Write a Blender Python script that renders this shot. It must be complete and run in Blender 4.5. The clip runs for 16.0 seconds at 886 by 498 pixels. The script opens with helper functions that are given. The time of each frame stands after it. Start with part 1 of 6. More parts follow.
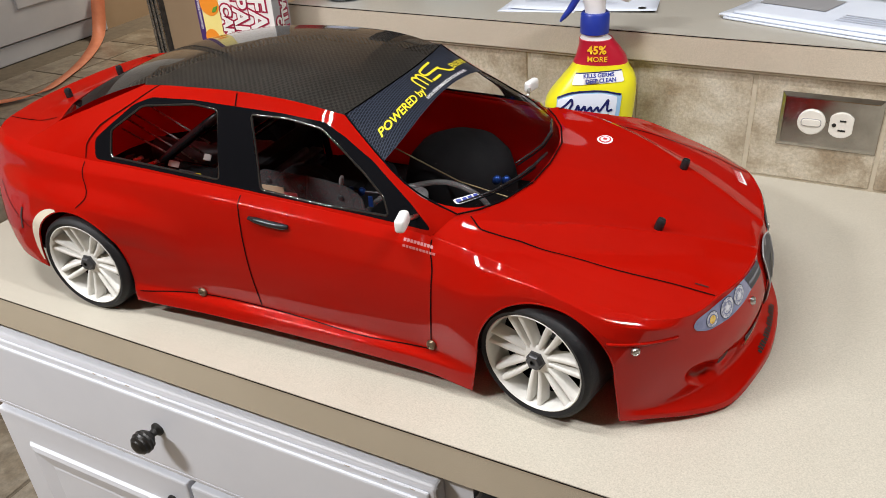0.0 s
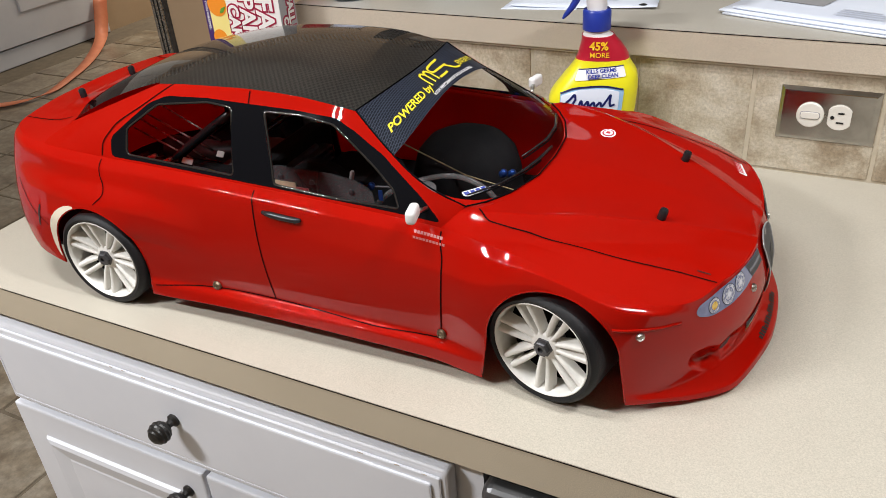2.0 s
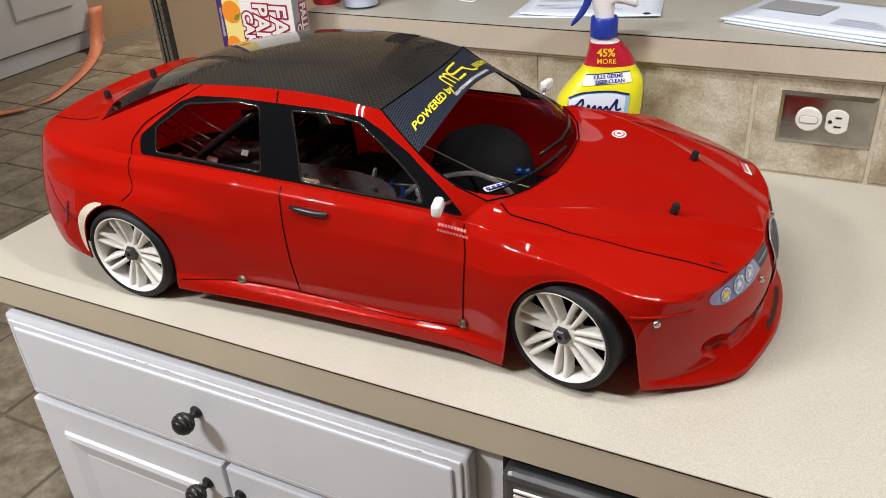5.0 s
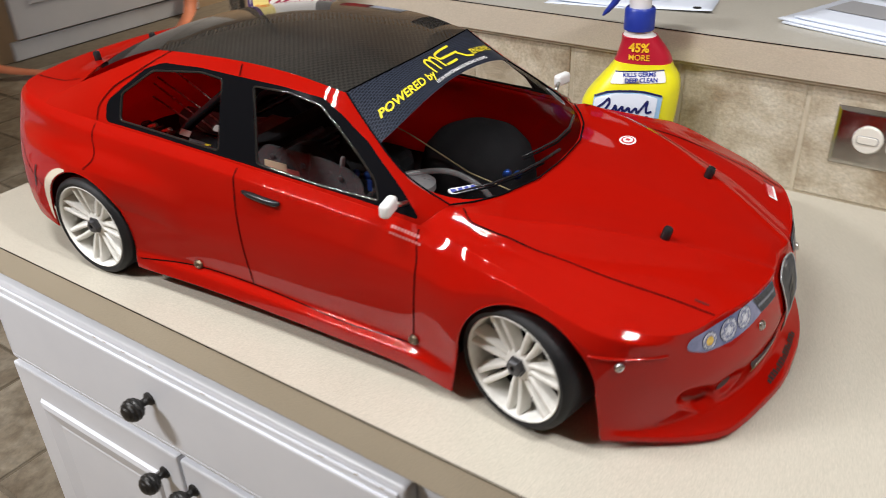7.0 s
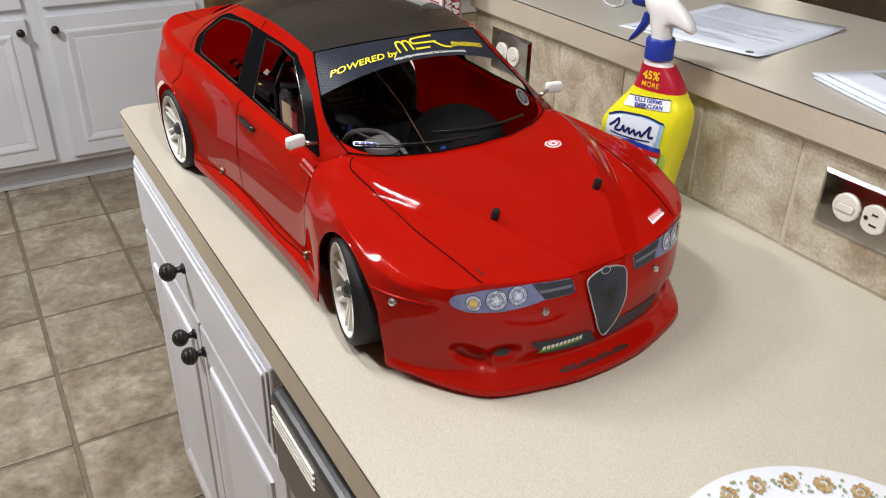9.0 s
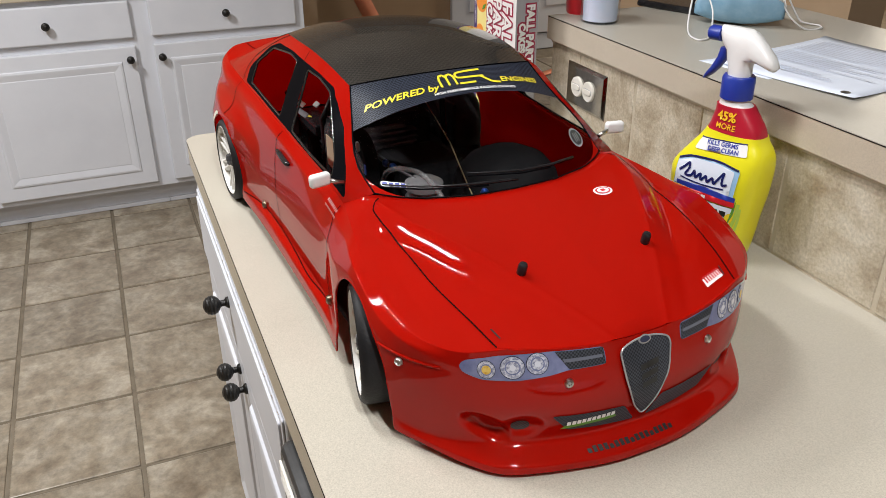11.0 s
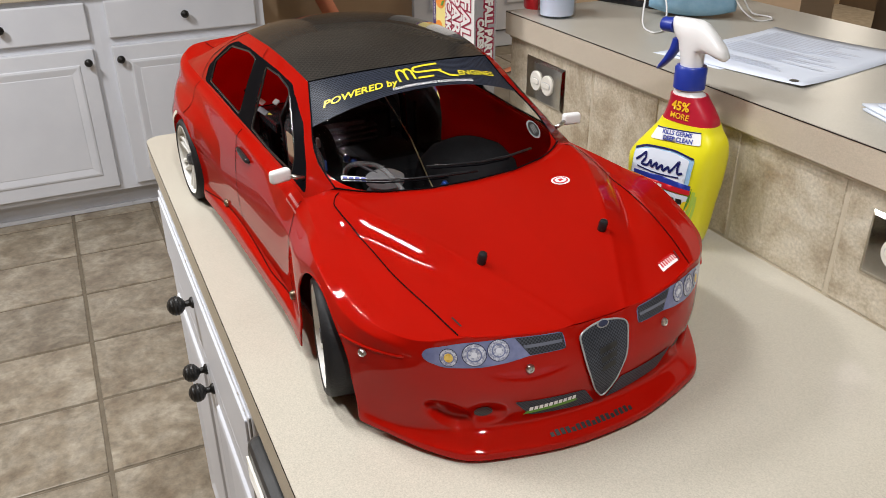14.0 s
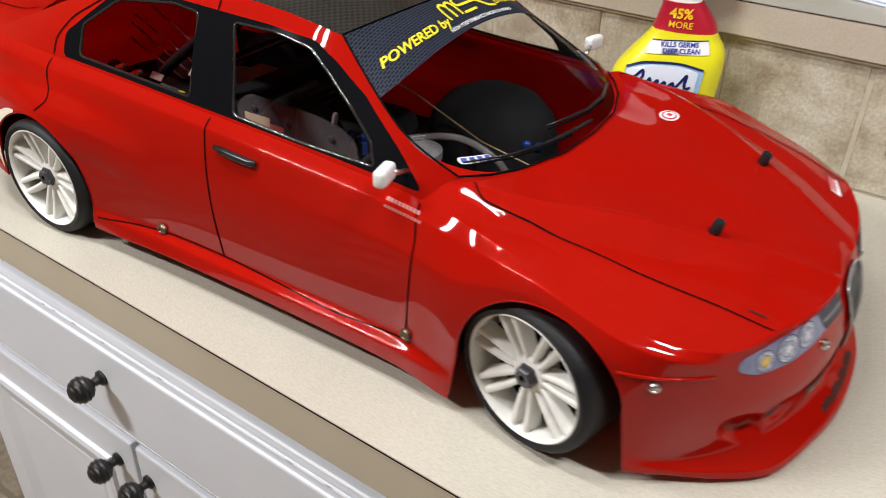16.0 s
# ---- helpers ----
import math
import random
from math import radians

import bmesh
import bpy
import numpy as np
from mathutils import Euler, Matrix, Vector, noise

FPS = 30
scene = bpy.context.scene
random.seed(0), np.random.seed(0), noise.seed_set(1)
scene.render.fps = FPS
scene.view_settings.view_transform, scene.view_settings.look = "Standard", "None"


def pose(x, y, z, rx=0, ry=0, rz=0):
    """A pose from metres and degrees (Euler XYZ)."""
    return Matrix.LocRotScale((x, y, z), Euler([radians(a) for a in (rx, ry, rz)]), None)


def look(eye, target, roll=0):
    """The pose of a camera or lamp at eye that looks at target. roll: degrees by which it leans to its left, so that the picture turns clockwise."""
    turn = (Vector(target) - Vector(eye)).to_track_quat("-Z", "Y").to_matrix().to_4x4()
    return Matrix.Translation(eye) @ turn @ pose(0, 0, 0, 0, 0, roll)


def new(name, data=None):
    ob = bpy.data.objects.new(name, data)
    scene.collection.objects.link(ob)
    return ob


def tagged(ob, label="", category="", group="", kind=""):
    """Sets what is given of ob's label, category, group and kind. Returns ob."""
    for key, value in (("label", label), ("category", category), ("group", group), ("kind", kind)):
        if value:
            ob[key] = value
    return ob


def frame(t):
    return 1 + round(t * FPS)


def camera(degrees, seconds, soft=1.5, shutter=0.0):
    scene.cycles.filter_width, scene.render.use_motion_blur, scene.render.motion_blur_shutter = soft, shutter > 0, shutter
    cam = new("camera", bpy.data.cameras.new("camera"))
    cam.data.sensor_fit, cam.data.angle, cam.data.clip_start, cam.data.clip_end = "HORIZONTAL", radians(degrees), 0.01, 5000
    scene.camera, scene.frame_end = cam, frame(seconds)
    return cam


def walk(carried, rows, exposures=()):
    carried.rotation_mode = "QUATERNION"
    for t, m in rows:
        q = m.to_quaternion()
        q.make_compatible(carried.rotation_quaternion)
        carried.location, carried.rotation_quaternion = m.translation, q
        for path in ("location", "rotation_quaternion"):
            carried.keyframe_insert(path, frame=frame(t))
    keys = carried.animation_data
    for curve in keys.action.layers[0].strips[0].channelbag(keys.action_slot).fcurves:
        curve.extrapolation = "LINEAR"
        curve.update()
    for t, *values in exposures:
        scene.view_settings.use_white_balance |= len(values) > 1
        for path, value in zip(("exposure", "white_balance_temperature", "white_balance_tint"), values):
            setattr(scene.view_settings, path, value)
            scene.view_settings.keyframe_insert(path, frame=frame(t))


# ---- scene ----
cam = camera(57.1, 16.0, soft=0.8, shutter=0.4)
PATH = [
    (0, (0.2138, -0.4641, 1.4376), (-0.2069, 0.2852, 0.9261), -3.88),
    (0.5, (0.2138, -0.4715, 1.4423), (-0.211, 0.275, 0.9303), -4.16),
    (1, (0.2143, -0.4794, 1.4428), (-0.2131, 0.2657, 0.9308), -4.38),
    (1.5, (0.216, -0.4829, 1.4425), (-0.2102, 0.2623, 0.9295), -4.46),
    (2, (0.2184, -0.4876, 1.4431), (-0.2041, 0.2601, 0.9308), -4.47),
    (2.5, (0.2123, -0.5065, 1.4471), (-0.2045, 0.2451, 0.9359), -4.35),
    (3, (0.2067, -0.52, 1.4463), (-0.2051, 0.2371, 0.9392), -4.15),
    (3.5, (0.2092, -0.5254, 1.4464), (-0.1993, 0.2353, 0.942), -4.02),
    (6, (0.2043, -0.5421, 1.442), (-0.2108, 0.2189, 0.9434), -3.73),
    (6.5, (0.2168, -0.5229, 1.4326), (-0.2063, 0.2318, 0.9313), -3.21),
    (7, (0.2637, -0.3991, 1.4084), (-0.2354, 0.3027, 0.9001), -2.02),
    (7.5, (0.3416, -0.2008, 1.3765), (-0.276, 0.3831, 0.8496), -0.80),
    (8, (0.4342, -0.178, 1.3997), (-0.2356, 0.3365, 0.8644), -1.55),
    (8.5, (0.587, -0.2315, 1.4211), (-0.1258, 0.2466, 0.9079), -0.77),
    (9, (0.6564, -0.2082, 1.4223), (-0.0907, 0.2401, 0.9316), 1.28),
    (9.5, (0.6458, -0.1372, 1.4179), (-0.1365, 0.2712, 0.9477), 1.95),
    (10, (0.6205, -0.1006, 1.4111), (-0.1912, 0.2595, 0.9512), 1.22),
    (12.5, (0.6352, -0.1009, 1.4051), (-0.1881, 0.2305, 0.9443), -0.59),
    (13, (0.6368, -0.1034, 1.4069), (-0.1852, 0.2354, 0.9492), -0.65),
    (13.5, (0.6367, -0.1057, 1.4053), (-0.1811, 0.2425, 0.9471), -0.70),
    (14, (0.6378, -0.0986, 1.4043), (-0.167, 0.274, 0.9424), -0.47),
    (14.5, (0.6175, -0.1172, 1.4012), (-0.1704, 0.2833, 0.9336), -0.17),
    (15, (0.5307, -0.1884, 1.3839), (-0.1916, 0.3077, 0.9019), 1.44),
    (15.5, (0.3618, -0.3221, 1.3688), (-0.2207, 0.314, 0.8627), 2.84),
    (16, (0.2009, -0.3183, 1.3501), (-0.2876, 0.3736, 0.8185), 1.63),
]
EXPOSURES = [(0.0, -0.33), (16.0, -0.33)]
walk(cam, [(t, look(eye, target, roll)) for t, eye, target, roll in PATH], EXPOSURES)

# ---- light ----
world = bpy.data.worlds.new("room_air")
scene.world = world
world.use_nodes = True
world.node_tree.nodes["Background"].inputs[0].default_value = (0.9, 0.87, 0.82, 1)
world.node_tree.nodes["Background"].inputs[1].default_value = 0.3


def area_lamp(name, place, aim, size_x, size_y, watts, colour):
    data = bpy.data.lights.new(name, "AREA")
    data.shape, data.size, data.size_y, data.energy, data.color = "RECTANGLE", size_x, size_y, watts, colour
    ob = new(name, data)
    ob.matrix_world = look(place, aim)
    return ob


for tube_y in (-0.275, -0.205):
    area_lamp("kitchen_tube_light", (-0.45, tube_y, 2.395), (-0.45, tube_y + 0.01, 0.0), 0.58, 0.022, 10.8, (0.985, 0.985, 1.0))
# Lamp out of view, added to lift the right end of the counter.
area_lamp("counter_fill_light", (0.84, 0.02, 2.395), (0.84, 0.03, 0.0), 0.30, 0.05, 30, (0.985, 0.985, 1.0))
# Unseen lamp, added to brighten the floor and the white cabinets.
area_lamp("kitchen_fill_light", (-1.25, -1.1, 2.395), (-1.25, -1.09, 0.0), 0.50, 0.07, 66, (0.985, 0.985, 1.0))
# Unseen warm lamp, added only to brighten the passage.
area_lamp("passage_fill_light", (-3.6, 4.9, 2.395), (-3.6, 4.91, 0.0), 1.0, 1.0, 105, (1.0, 0.9, 0.76))


# ---- materials ----
def shader(name, colour, rough=0.5, metal=0.0, coat=0.0, emit=0.0):
    m = bpy.data.materials.new(name)
    m.use_nodes = True
    b = m.node_tree.nodes["Principled BSDF"]
    b.inputs["Base Color"].default_value = (*colour, 1)
    b.inputs["Roughness"].default_value = rough
    b.inputs["Metallic"].default_value = metal
    b.inputs["Coat Weight"].default_value = coat
    b.inputs["Coat Roughness"].default_value = 0.03
    if emit:
        b.inputs["Emission Color"].default_value = (*colour, 1)
        b.inputs["Emission Strength"].default_value = emit
    return m


def add(m, kind, **values):
    n = m.node_tree.nodes.new(kind)
    for key, value in values.items():
        n.inputs[key.replace("_", " ")].default_value = value
    return n


def join(m, a, out, b, into):
    m.node_tree.links.new(a.outputs[out], b.inputs[into])


def bsdf(m):
    return m.node_tree.nodes["Principled BSDF"]


def mottled(name, colours, stops, scale, rough=0.5, rough_span=0.1, bump=0.0, bump_scale=None, detail=6.0, metal=0.0, coat=0.0, stretch=(1, 1, 1), per_object=0.0, fine=None, warp=0.0):
    """Colour from noise through a ramp, at object scale, with roughness variation and fine relief. fine: (scale, strength) of grain."""
    m = shader(name, colours[0], rough, metal, coat)
    b = bsdf(m)
    coord = m.node_tree.nodes.new("ShaderNodeTexCoord")
    mapping = add(m, "ShaderNodeMapping")
    mapping.inputs["Scale"].default_value = stretch
    join(m, coord, "Object", mapping, "Vector")
    source = mapping
    if per_object:
        info = m.node_tree.nodes.new("ShaderNodeObjectInfo")
        shift = m.node_tree.nodes.new("ShaderNodeVectorMath")
        shift.operation = "MULTIPLY_ADD"
        join(m, info, "Random", shift, 0)
        shift.inputs[1].default_value = (37.0, 51.0, 23.0)
        join(m, mapping, "Vector", shift, 2)
        source = shift
    n1 = add(m, "ShaderNodeTexNoise", Scale=scale, Detail=detail, Roughness=0.6, Distortion=warp)
    join(m, source, "Vector", n1, "Vector")
    ramp = m.node_tree.nodes.new("ShaderNodeValToRGB")
    while len(ramp.color_ramp.elements) < len(colours):
        ramp.color_ramp.elements.new(0.5)
    for e, c, s in zip(ramp.color_ramp.elements, colours, stops):
        e.position, e.color = s, (*c, 1)
    join(m, n1, "Fac", ramp, "Fac")
    last, slot = ramp, "Color"
    if fine:
        n3 = add(m, "ShaderNodeTexNoise", Scale=fine[0], Detail=3.0, Roughness=0.7)
        join(m, source, "Vector", n3, "Vector")
        band = add(m, "ShaderNodeMapRange")
        band.inputs["From Min"].default_value, band.inputs["From Max"].default_value = 0.3, 0.7
        band.inputs["To Min"].default_value, band.inputs["To Max"].default_value = 1 - fine[1], 1 + fine[1]
        join(m, n3, "Fac", band, "Value")
        mix = m.node_tree.nodes.new("ShaderNodeVectorMath")
        mix.operation = "MULTIPLY"
        join(m, ramp, "Color", mix, 0)
        join(m, band, "Result", mix, 1)
        last, slot = mix, "Vector"
    if per_object:
        tone = add(m, "ShaderNodeMapRange")
        tone.inputs["To Min"].default_value, tone.inputs["To Max"].default_value = 1 - per_object, 1 + per_object
        join(m, info, "Random", tone, "Value")
        mix2 = m.node_tree.nodes.new("ShaderNodeVectorMath")
        mix2.operation = "MULTIPLY"
        join(m, last, slot, mix2, 0)
        join(m, tone, "Result", mix2, 1)
        last, slot = mix2, "Vector"
    join(m, last, slot, b, "Base Color")
    span = add(m, "ShaderNodeMapRange")
    span.inputs["To Min"].default_value, span.inputs["To Max"].default_value = rough - rough_span, rough + rough_span
    join(m, n1, "Fac", span, "Value")
    join(m, span, "Result", b, "Roughness")
    if bump:
        n2 = add(m, "ShaderNodeTexNoise", Scale=bump_scale or scale * 4, Detail=4.0)
        join(m, source, "Vector", n2, "Vector")
        rel = add(m, "ShaderNodeBump", Strength=bump, Distance=0.002)
        join(m, n2, "Fac", rel, "Height")
        join(m, rel, "Normal", b, "Normal")
    return m


def clear_film(name, colour, share, least=None):
    """Thin clear sheet: mostly see-through, with a glossy skin by Fresnel."""
    m = bpy.data.materials.new(name)
    m.use_nodes = True
    t = m.node_tree
    t.nodes.clear()
    out = t.nodes.new("ShaderNodeOutputMaterial")
    mix = t.nodes.new("ShaderNodeMixShader")
    clear = t.nodes.new("ShaderNodeBsdfTransparent")
    gloss = t.nodes.new("ShaderNodeBsdfGlossy")
    face = t.nodes.new("ShaderNodeLayerWeight")
    face.inputs["Blend"].default_value = 0.5
    power, mul = t.nodes.new("ShaderNodeMath"), t.nodes.new("ShaderNodeMath")
    power.operation, mul.operation = "POWER", "MULTIPLY_ADD"
    power.inputs[1].default_value = 5.0
    mul.inputs[1].default_value, mul.inputs[2].default_value = 0.9 * share, 0.06 * share if least is None else least
    clear.inputs["Color"].default_value = (*colour, 1)
    gloss.inputs["Roughness"].default_value = 0.02
    t.links.new(face.outputs["Facing"], power.inputs[0])
    t.links.new(power.outputs[0], mul.inputs[0])
    t.links.new(mul.outputs[0], mix.inputs[0])
    t.links.new(clear.outputs[0], mix.inputs[1])
    t.links.new(gloss.outputs[0], mix.inputs[2])
    t.links.new(mix.outputs[0], out.inputs[0])
    return m


def weave_mat(name, dark, light, pitch, rough, coat, axes):
    """Woven carbon: a two-by-two checker of threads at a real pitch, under lacquer."""
    m = shader(name, dark, rough, 0.0, coat)
    b = bsdf(m)
    coord = m.node_tree.nodes.new("ShaderNodeTexCoord")
    mapping = add(m, "ShaderNodeMapping")
    mapping.inputs["Scale"].default_value = tuple(a / pitch for a in axes)
    mapping.inputs["Location"].default_value = (0.31, 0.37, 0.29)
    join(m, coord, "Object", mapping, "Vector")
    brick = m.node_tree.nodes.new("ShaderNodeTexChecker")
    brick.inputs["Scale"].default_value = 1.0
    brick.inputs["Color1"].default_value = (*dark, 1)
    brick.inputs["Color2"].default_value = (*light, 1)
    join(m, mapping, "Vector", brick, "Vector")
    noise_ = add(m, "ShaderNodeTexNoise", Scale=14.0, Detail=3.0)
    join(m, coord, "Object", noise_, "Vector")
    fade = add(m, "ShaderNodeMapRange")
    fade.inputs["From Min"].default_value, fade.inputs["From Max"].default_value = 0.3, 0.7
    fade.inputs["To Min"].default_value, fade.inputs["To Max"].default_value = 0.7, 1.25
    join(m, noise_, "Fac", fade, "Value")
    mix = m.node_tree.nodes.new("ShaderNodeVectorMath")
    mix.operation = "MULTIPLY"
    join(m, brick, "Color", mix, 0)
    join(m, fade, "Result", mix, 1)
    join(m, mix, "Vector", b, "Base Color")
    rel = add(m, "ShaderNodeBump", Strength=0.25, Distance=0.0006)
    join(m, brick, "Fac", rel, "Height")
    join(m, rel, "Normal", b, "Normal")
    return m


RED = mottled("red_paint", [(0.37, 0.0048, 0.0018), (0.415, 0.0060, 0.0022)], [0.3, 0.7], 6.0, 0.03, 0.01)
RED_IN = shader("red_inside", (0.48, 0.008, 0.006), 0.5)


def let_through(m, colour, share):
    """Thin coloured plastic: a share of the light passes through it, scattered."""
    t = m.node_tree
    out = t.nodes["Material Output"]
    mix, glow = t.nodes.new("ShaderNodeMixShader"), t.nodes.new("ShaderNodeBsdfTranslucent")
    mix.inputs[0].default_value = share
    glow.inputs["Color"].default_value = (*colour, 1)
    t.links.new(bsdf(m).outputs[0], mix.inputs[1])
    t.links.new(glow.outputs[0], mix.inputs[2])
    t.links.new(mix.outputs[0], out.inputs["Surface"])


bsdf(RED).inputs["Specular IOR Level"].default_value = 0.33
let_through(RED, (0.9, 0.016, 0.01), 0.24)
let_through(RED_IN, (0.95, 0.02, 0.012), 0.55)
BLACK_TRIM = shader("black_trim", (0.005, 0.005, 0.006), 0.16)
bsdf(BLACK_TRIM).inputs["Specular IOR Level"].default_value = 0.03
bsdf(BLACK_TRIM).inputs["IOR"].default_value = 1.14
GLOSS_EDGE = shader("gloss_cut_edge", (0.012, 0.012, 0.012), 0.05)
bsdf(GLOSS_EDGE).inputs["Specular IOR Level"].default_value = 0.9
LINE = shader("panel_line_black", (0.006, 0.004, 0.004), 0.6)
bsdf(LINE).inputs["Specular IOR Level"].default_value = 0.0
CARBON = weave_mat("carbon_weave", (0.012, 0.0112, 0.0105), (0.028, 0.0265, 0.024), 0.0029, 0.4, 1.0, (1, 0.8, 0))
bsdf(CARBON).inputs["Specular IOR Level"].default_value = 0.1


def brick_weave(name, threads, joint, width, row, rough):
    """Printed weave: long threads laid like bricks, lighter at their edges."""
    m = shader(name, threads[0], rough, 0.0, 0.0)
    bsdf(m).inputs["Specular IOR Level"].default_value = 0.12
    coord = m.node_tree.nodes.new("ShaderNodeTexCoord")
    split = m.node_tree.nodes.new("ShaderNodeSeparateXYZ")
    both = m.node_tree.nodes.new("ShaderNodeCombineXYZ")
    join(m, coord, "Object", split, "Vector")
    join(m, split, "Y", both, "X")
    join(m, split, "X", both, "Y")
    brick = add(m, "ShaderNodeTexBrick", Scale=1.0, Mortar_Size=0.0005, Mortar_Smooth=0.6, Brick_Width=width, Row_Height=row)
    brick.inputs["Color1"].default_value = (*threads[0], 1)
    brick.inputs["Color2"].default_value = (*threads[1], 1)
    brick.inputs["Mortar"].default_value = (*joint, 1)
    join(m, both, "Vector", brick, "Vector")
    join(m, brick, "Color", bsdf(m), "Base Color")
    return m


CARBON_BLUE = brick_weave("carbon_print", ((0.004, 0.005, 0.009), (0.009, 0.011, 0.018)), (0.040, 0.047, 0.068), 0.0046, 0.0022, 0.4)
MESH_DARK = weave_mat("duct_mesh", (0.008, 0.008, 0.009), (0.05, 0.05, 0.055), 0.0014, 0.4, 0.0, (0, 1, 1))
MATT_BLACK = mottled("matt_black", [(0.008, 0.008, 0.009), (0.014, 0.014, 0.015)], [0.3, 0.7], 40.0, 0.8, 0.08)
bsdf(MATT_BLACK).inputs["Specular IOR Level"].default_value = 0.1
CARBON_FINE = weave_mat("carbon_fine", (0.022, 0.024, 0.030), (0.065, 0.070, 0.085), 0.0016, 0.4, 0.0, (0, 1, 1))
bsdf(CARBON_FINE).inputs["Specular IOR Level"].default_value = 0.15
CLEAR = clear_film("clear_lexan", (0.96, 0.96, 0.96), 0.5)
CLEAR_SCREEN = clear_film("clear_lexan_screen", (0.95, 0.95, 0.95), 0.5, 0.0015)
CLEAR_DARK = clear_film("dark_lexan", (0.06, 0.06, 0.06), 0.5)
FRAME_GREY = shader("frame_grey", (0.42, 0.42, 0.43), 0.25, 0.5)
SMOKY = mottled("smoky_plate", [(0.10, 0.10, 0.102), (0.16, 0.16, 0.165)], [0.3, 0.7], 20.0, 0.3, 0.05)
bsdf(SMOKY).inputs["Alpha"].default_value = 0.42
HOSE_CLEAR = shader("clear_hose", (0.22, 0.22, 0.22), 0.2)
bsdf(HOSE_CLEAR).inputs["Alpha"].default_value = 0.38
RUBBER = mottled("tyre_rubber", [(0.007, 0.007, 0.008), (0.017, 0.017, 0.018)], [0.35, 0.75], 30.0, 0.55, 0.12, bump=0.2, bump_scale=300)
bsdf(RUBBER).inputs["Specular IOR Level"].default_value = 0.25
RIM_WHITE = mottled("rim_nylon_white", [(0.62, 0.61, 0.57), (0.78, 0.77, 0.73)], [0.3, 0.6], 25.0, 0.42, 0.08, bump=0.05)
BLACK_PLASTIC = mottled("black_plastic", [(0.010, 0.010, 0.011), (0.02, 0.02, 0.022)], [0.3, 0.7], 60.0, 0.22, 0.06)
bsdf(BLACK_PLASTIC).inputs["Specular IOR Level"].default_value = 0.3
STEEL = mottled("steel", [(0.45, 0.44, 0.42), (0.6, 0.59, 0.57)], [0.3, 0.7], 80.0, 0.28, 0.08, metal=1.0)
DARK_METAL = mottled("dark_metal", [(0.05, 0.05, 0.055), (0.13, 0.13, 0.135)], [0.3, 0.7], 60.0, 0.45, 0.1, metal=0.6)
BLUE_ANODISED = shader("blue_anodised", (0.015, 0.06, 0.26), 0.4, 0.6)
WHITE_PLASTIC = mottled("white_plastic", [(0.70, 0.70, 0.69), (0.78, 0.78, 0.77)], [0.3, 0.7], 20.0, 0.35, 0.05)
WHITE_INK = shader("white_ink", (0.8, 0.8, 0.8), 0.4)
YELLOW_INK = shader("yellow_ink", (0.78, 0.66, 0.03), 0.4)
ORANGE_INK = shader("orange_ink", (0.85, 0.50, 0.02), 0.4)
BLUE_INK = shader("blue_ink", (0.02, 0.04, 0.30), 0.4)
BLACK_INK = shader("black_ink", (0.012, 0.012, 0.012), 0.4)
RED_INK = shader("red_ink", (0.55, 0.012, 0.02), 0.4)
GREEN_INK = shader("green_ink", (0.10, 0.28, 0.03), 0.4)
GREY_INK = shader("grey_ink", (0.33, 0.33, 0.34), 0.4)
PINK_INK = shader("faded_pink_ink", (0.46, 0.11, 0.10), 0.4)
LAMP_BLUE = mottled("lamp_print_blue", [(0.11, 0.13, 0.26), (0.18, 0.2, 0.36)], [0.35, 0.65], 60.0, 0.12, 0.03, coat=0.5)
LAMP_LENS = mottled("lamp_lens_print", [(0.20, 0.22, 0.32), (0.55, 0.57, 0.66)], [0.42, 0.6], 420.0, 0.12, 0.03, coat=0.5)
LAMP_LIGHT = shader("lamp_print_light", (0.62, 0.64, 0.72), 0.15)
LAMP_DARK = shader("lamp_print_dark", (0.03, 0.035, 0.07), 0.2)
STRIP_GREY = shader("strip_print_grey", (0.13, 0.14, 0.18), 0.25)
AMBER = mottled("amber_print", [(0.55, 0.3, 0.03), (0.7, 0.5, 0.12)], [0.4, 0.6], 300.0, 0.15)
CARD_CREAM = shader("cream_label", (0.55, 0.45, 0.30), 0.5)
BRASS = shader("dull_brass", (0.35, 0.30, 0.16), 0.4, 0.5)
CAN_GREY = mottled("can_grey", [(0.24, 0.24, 0.25), (0.36, 0.36, 0.36)], [0.3, 0.7], 60.0, 0.3, 0.08, metal=0.3)
BOLT_BRONZE = mottled("bolt_bronze", [(0.10, 0.07, 0.045), (0.24, 0.19, 0.13)], [0.3, 0.7], 300.0, 0.35, 0.08, metal=0.8)
IVORY_GREY = shader("dull_white", (0.45, 0.44, 0.42), 0.5)
CREAM_EDGE = shader("cream_bare_edge", (0.62, 0.55, 0.44), 0.4)

COUNTER = mottled("counter_laminate", [(0.405, 0.372, 0.307), (0.446, 0.414, 0.345), (0.476, 0.446, 0.375)], [0.25, 0.5, 0.75], 3.0, 0.34, 0.06, fine=(650.0, 0.17), detail=8)
COUNTER_EDGE = mottled("counter_edge_laminate", [(0.46, 0.40, 0.30), (0.54, 0.475, 0.365)], [0.3, 0.7], 4.0, 0.42, 0.06, fine=(750.0, 0.18))
LEDGE_TOP = mottled("ledge_laminate", [(0.40, 0.375, 0.32), (0.47, 0.445, 0.385)], [0.3, 0.7], 3.0, 0.36, 0.06, fine=(700.0, 0.12))
LEDGE_EDGE = mottled("ledge_edge_laminate", [(0.47, 0.41, 0.325), (0.55, 0.485, 0.39)], [0.3, 0.7], 4.0, 0.42, 0.06, fine=(750.0, 0.14))
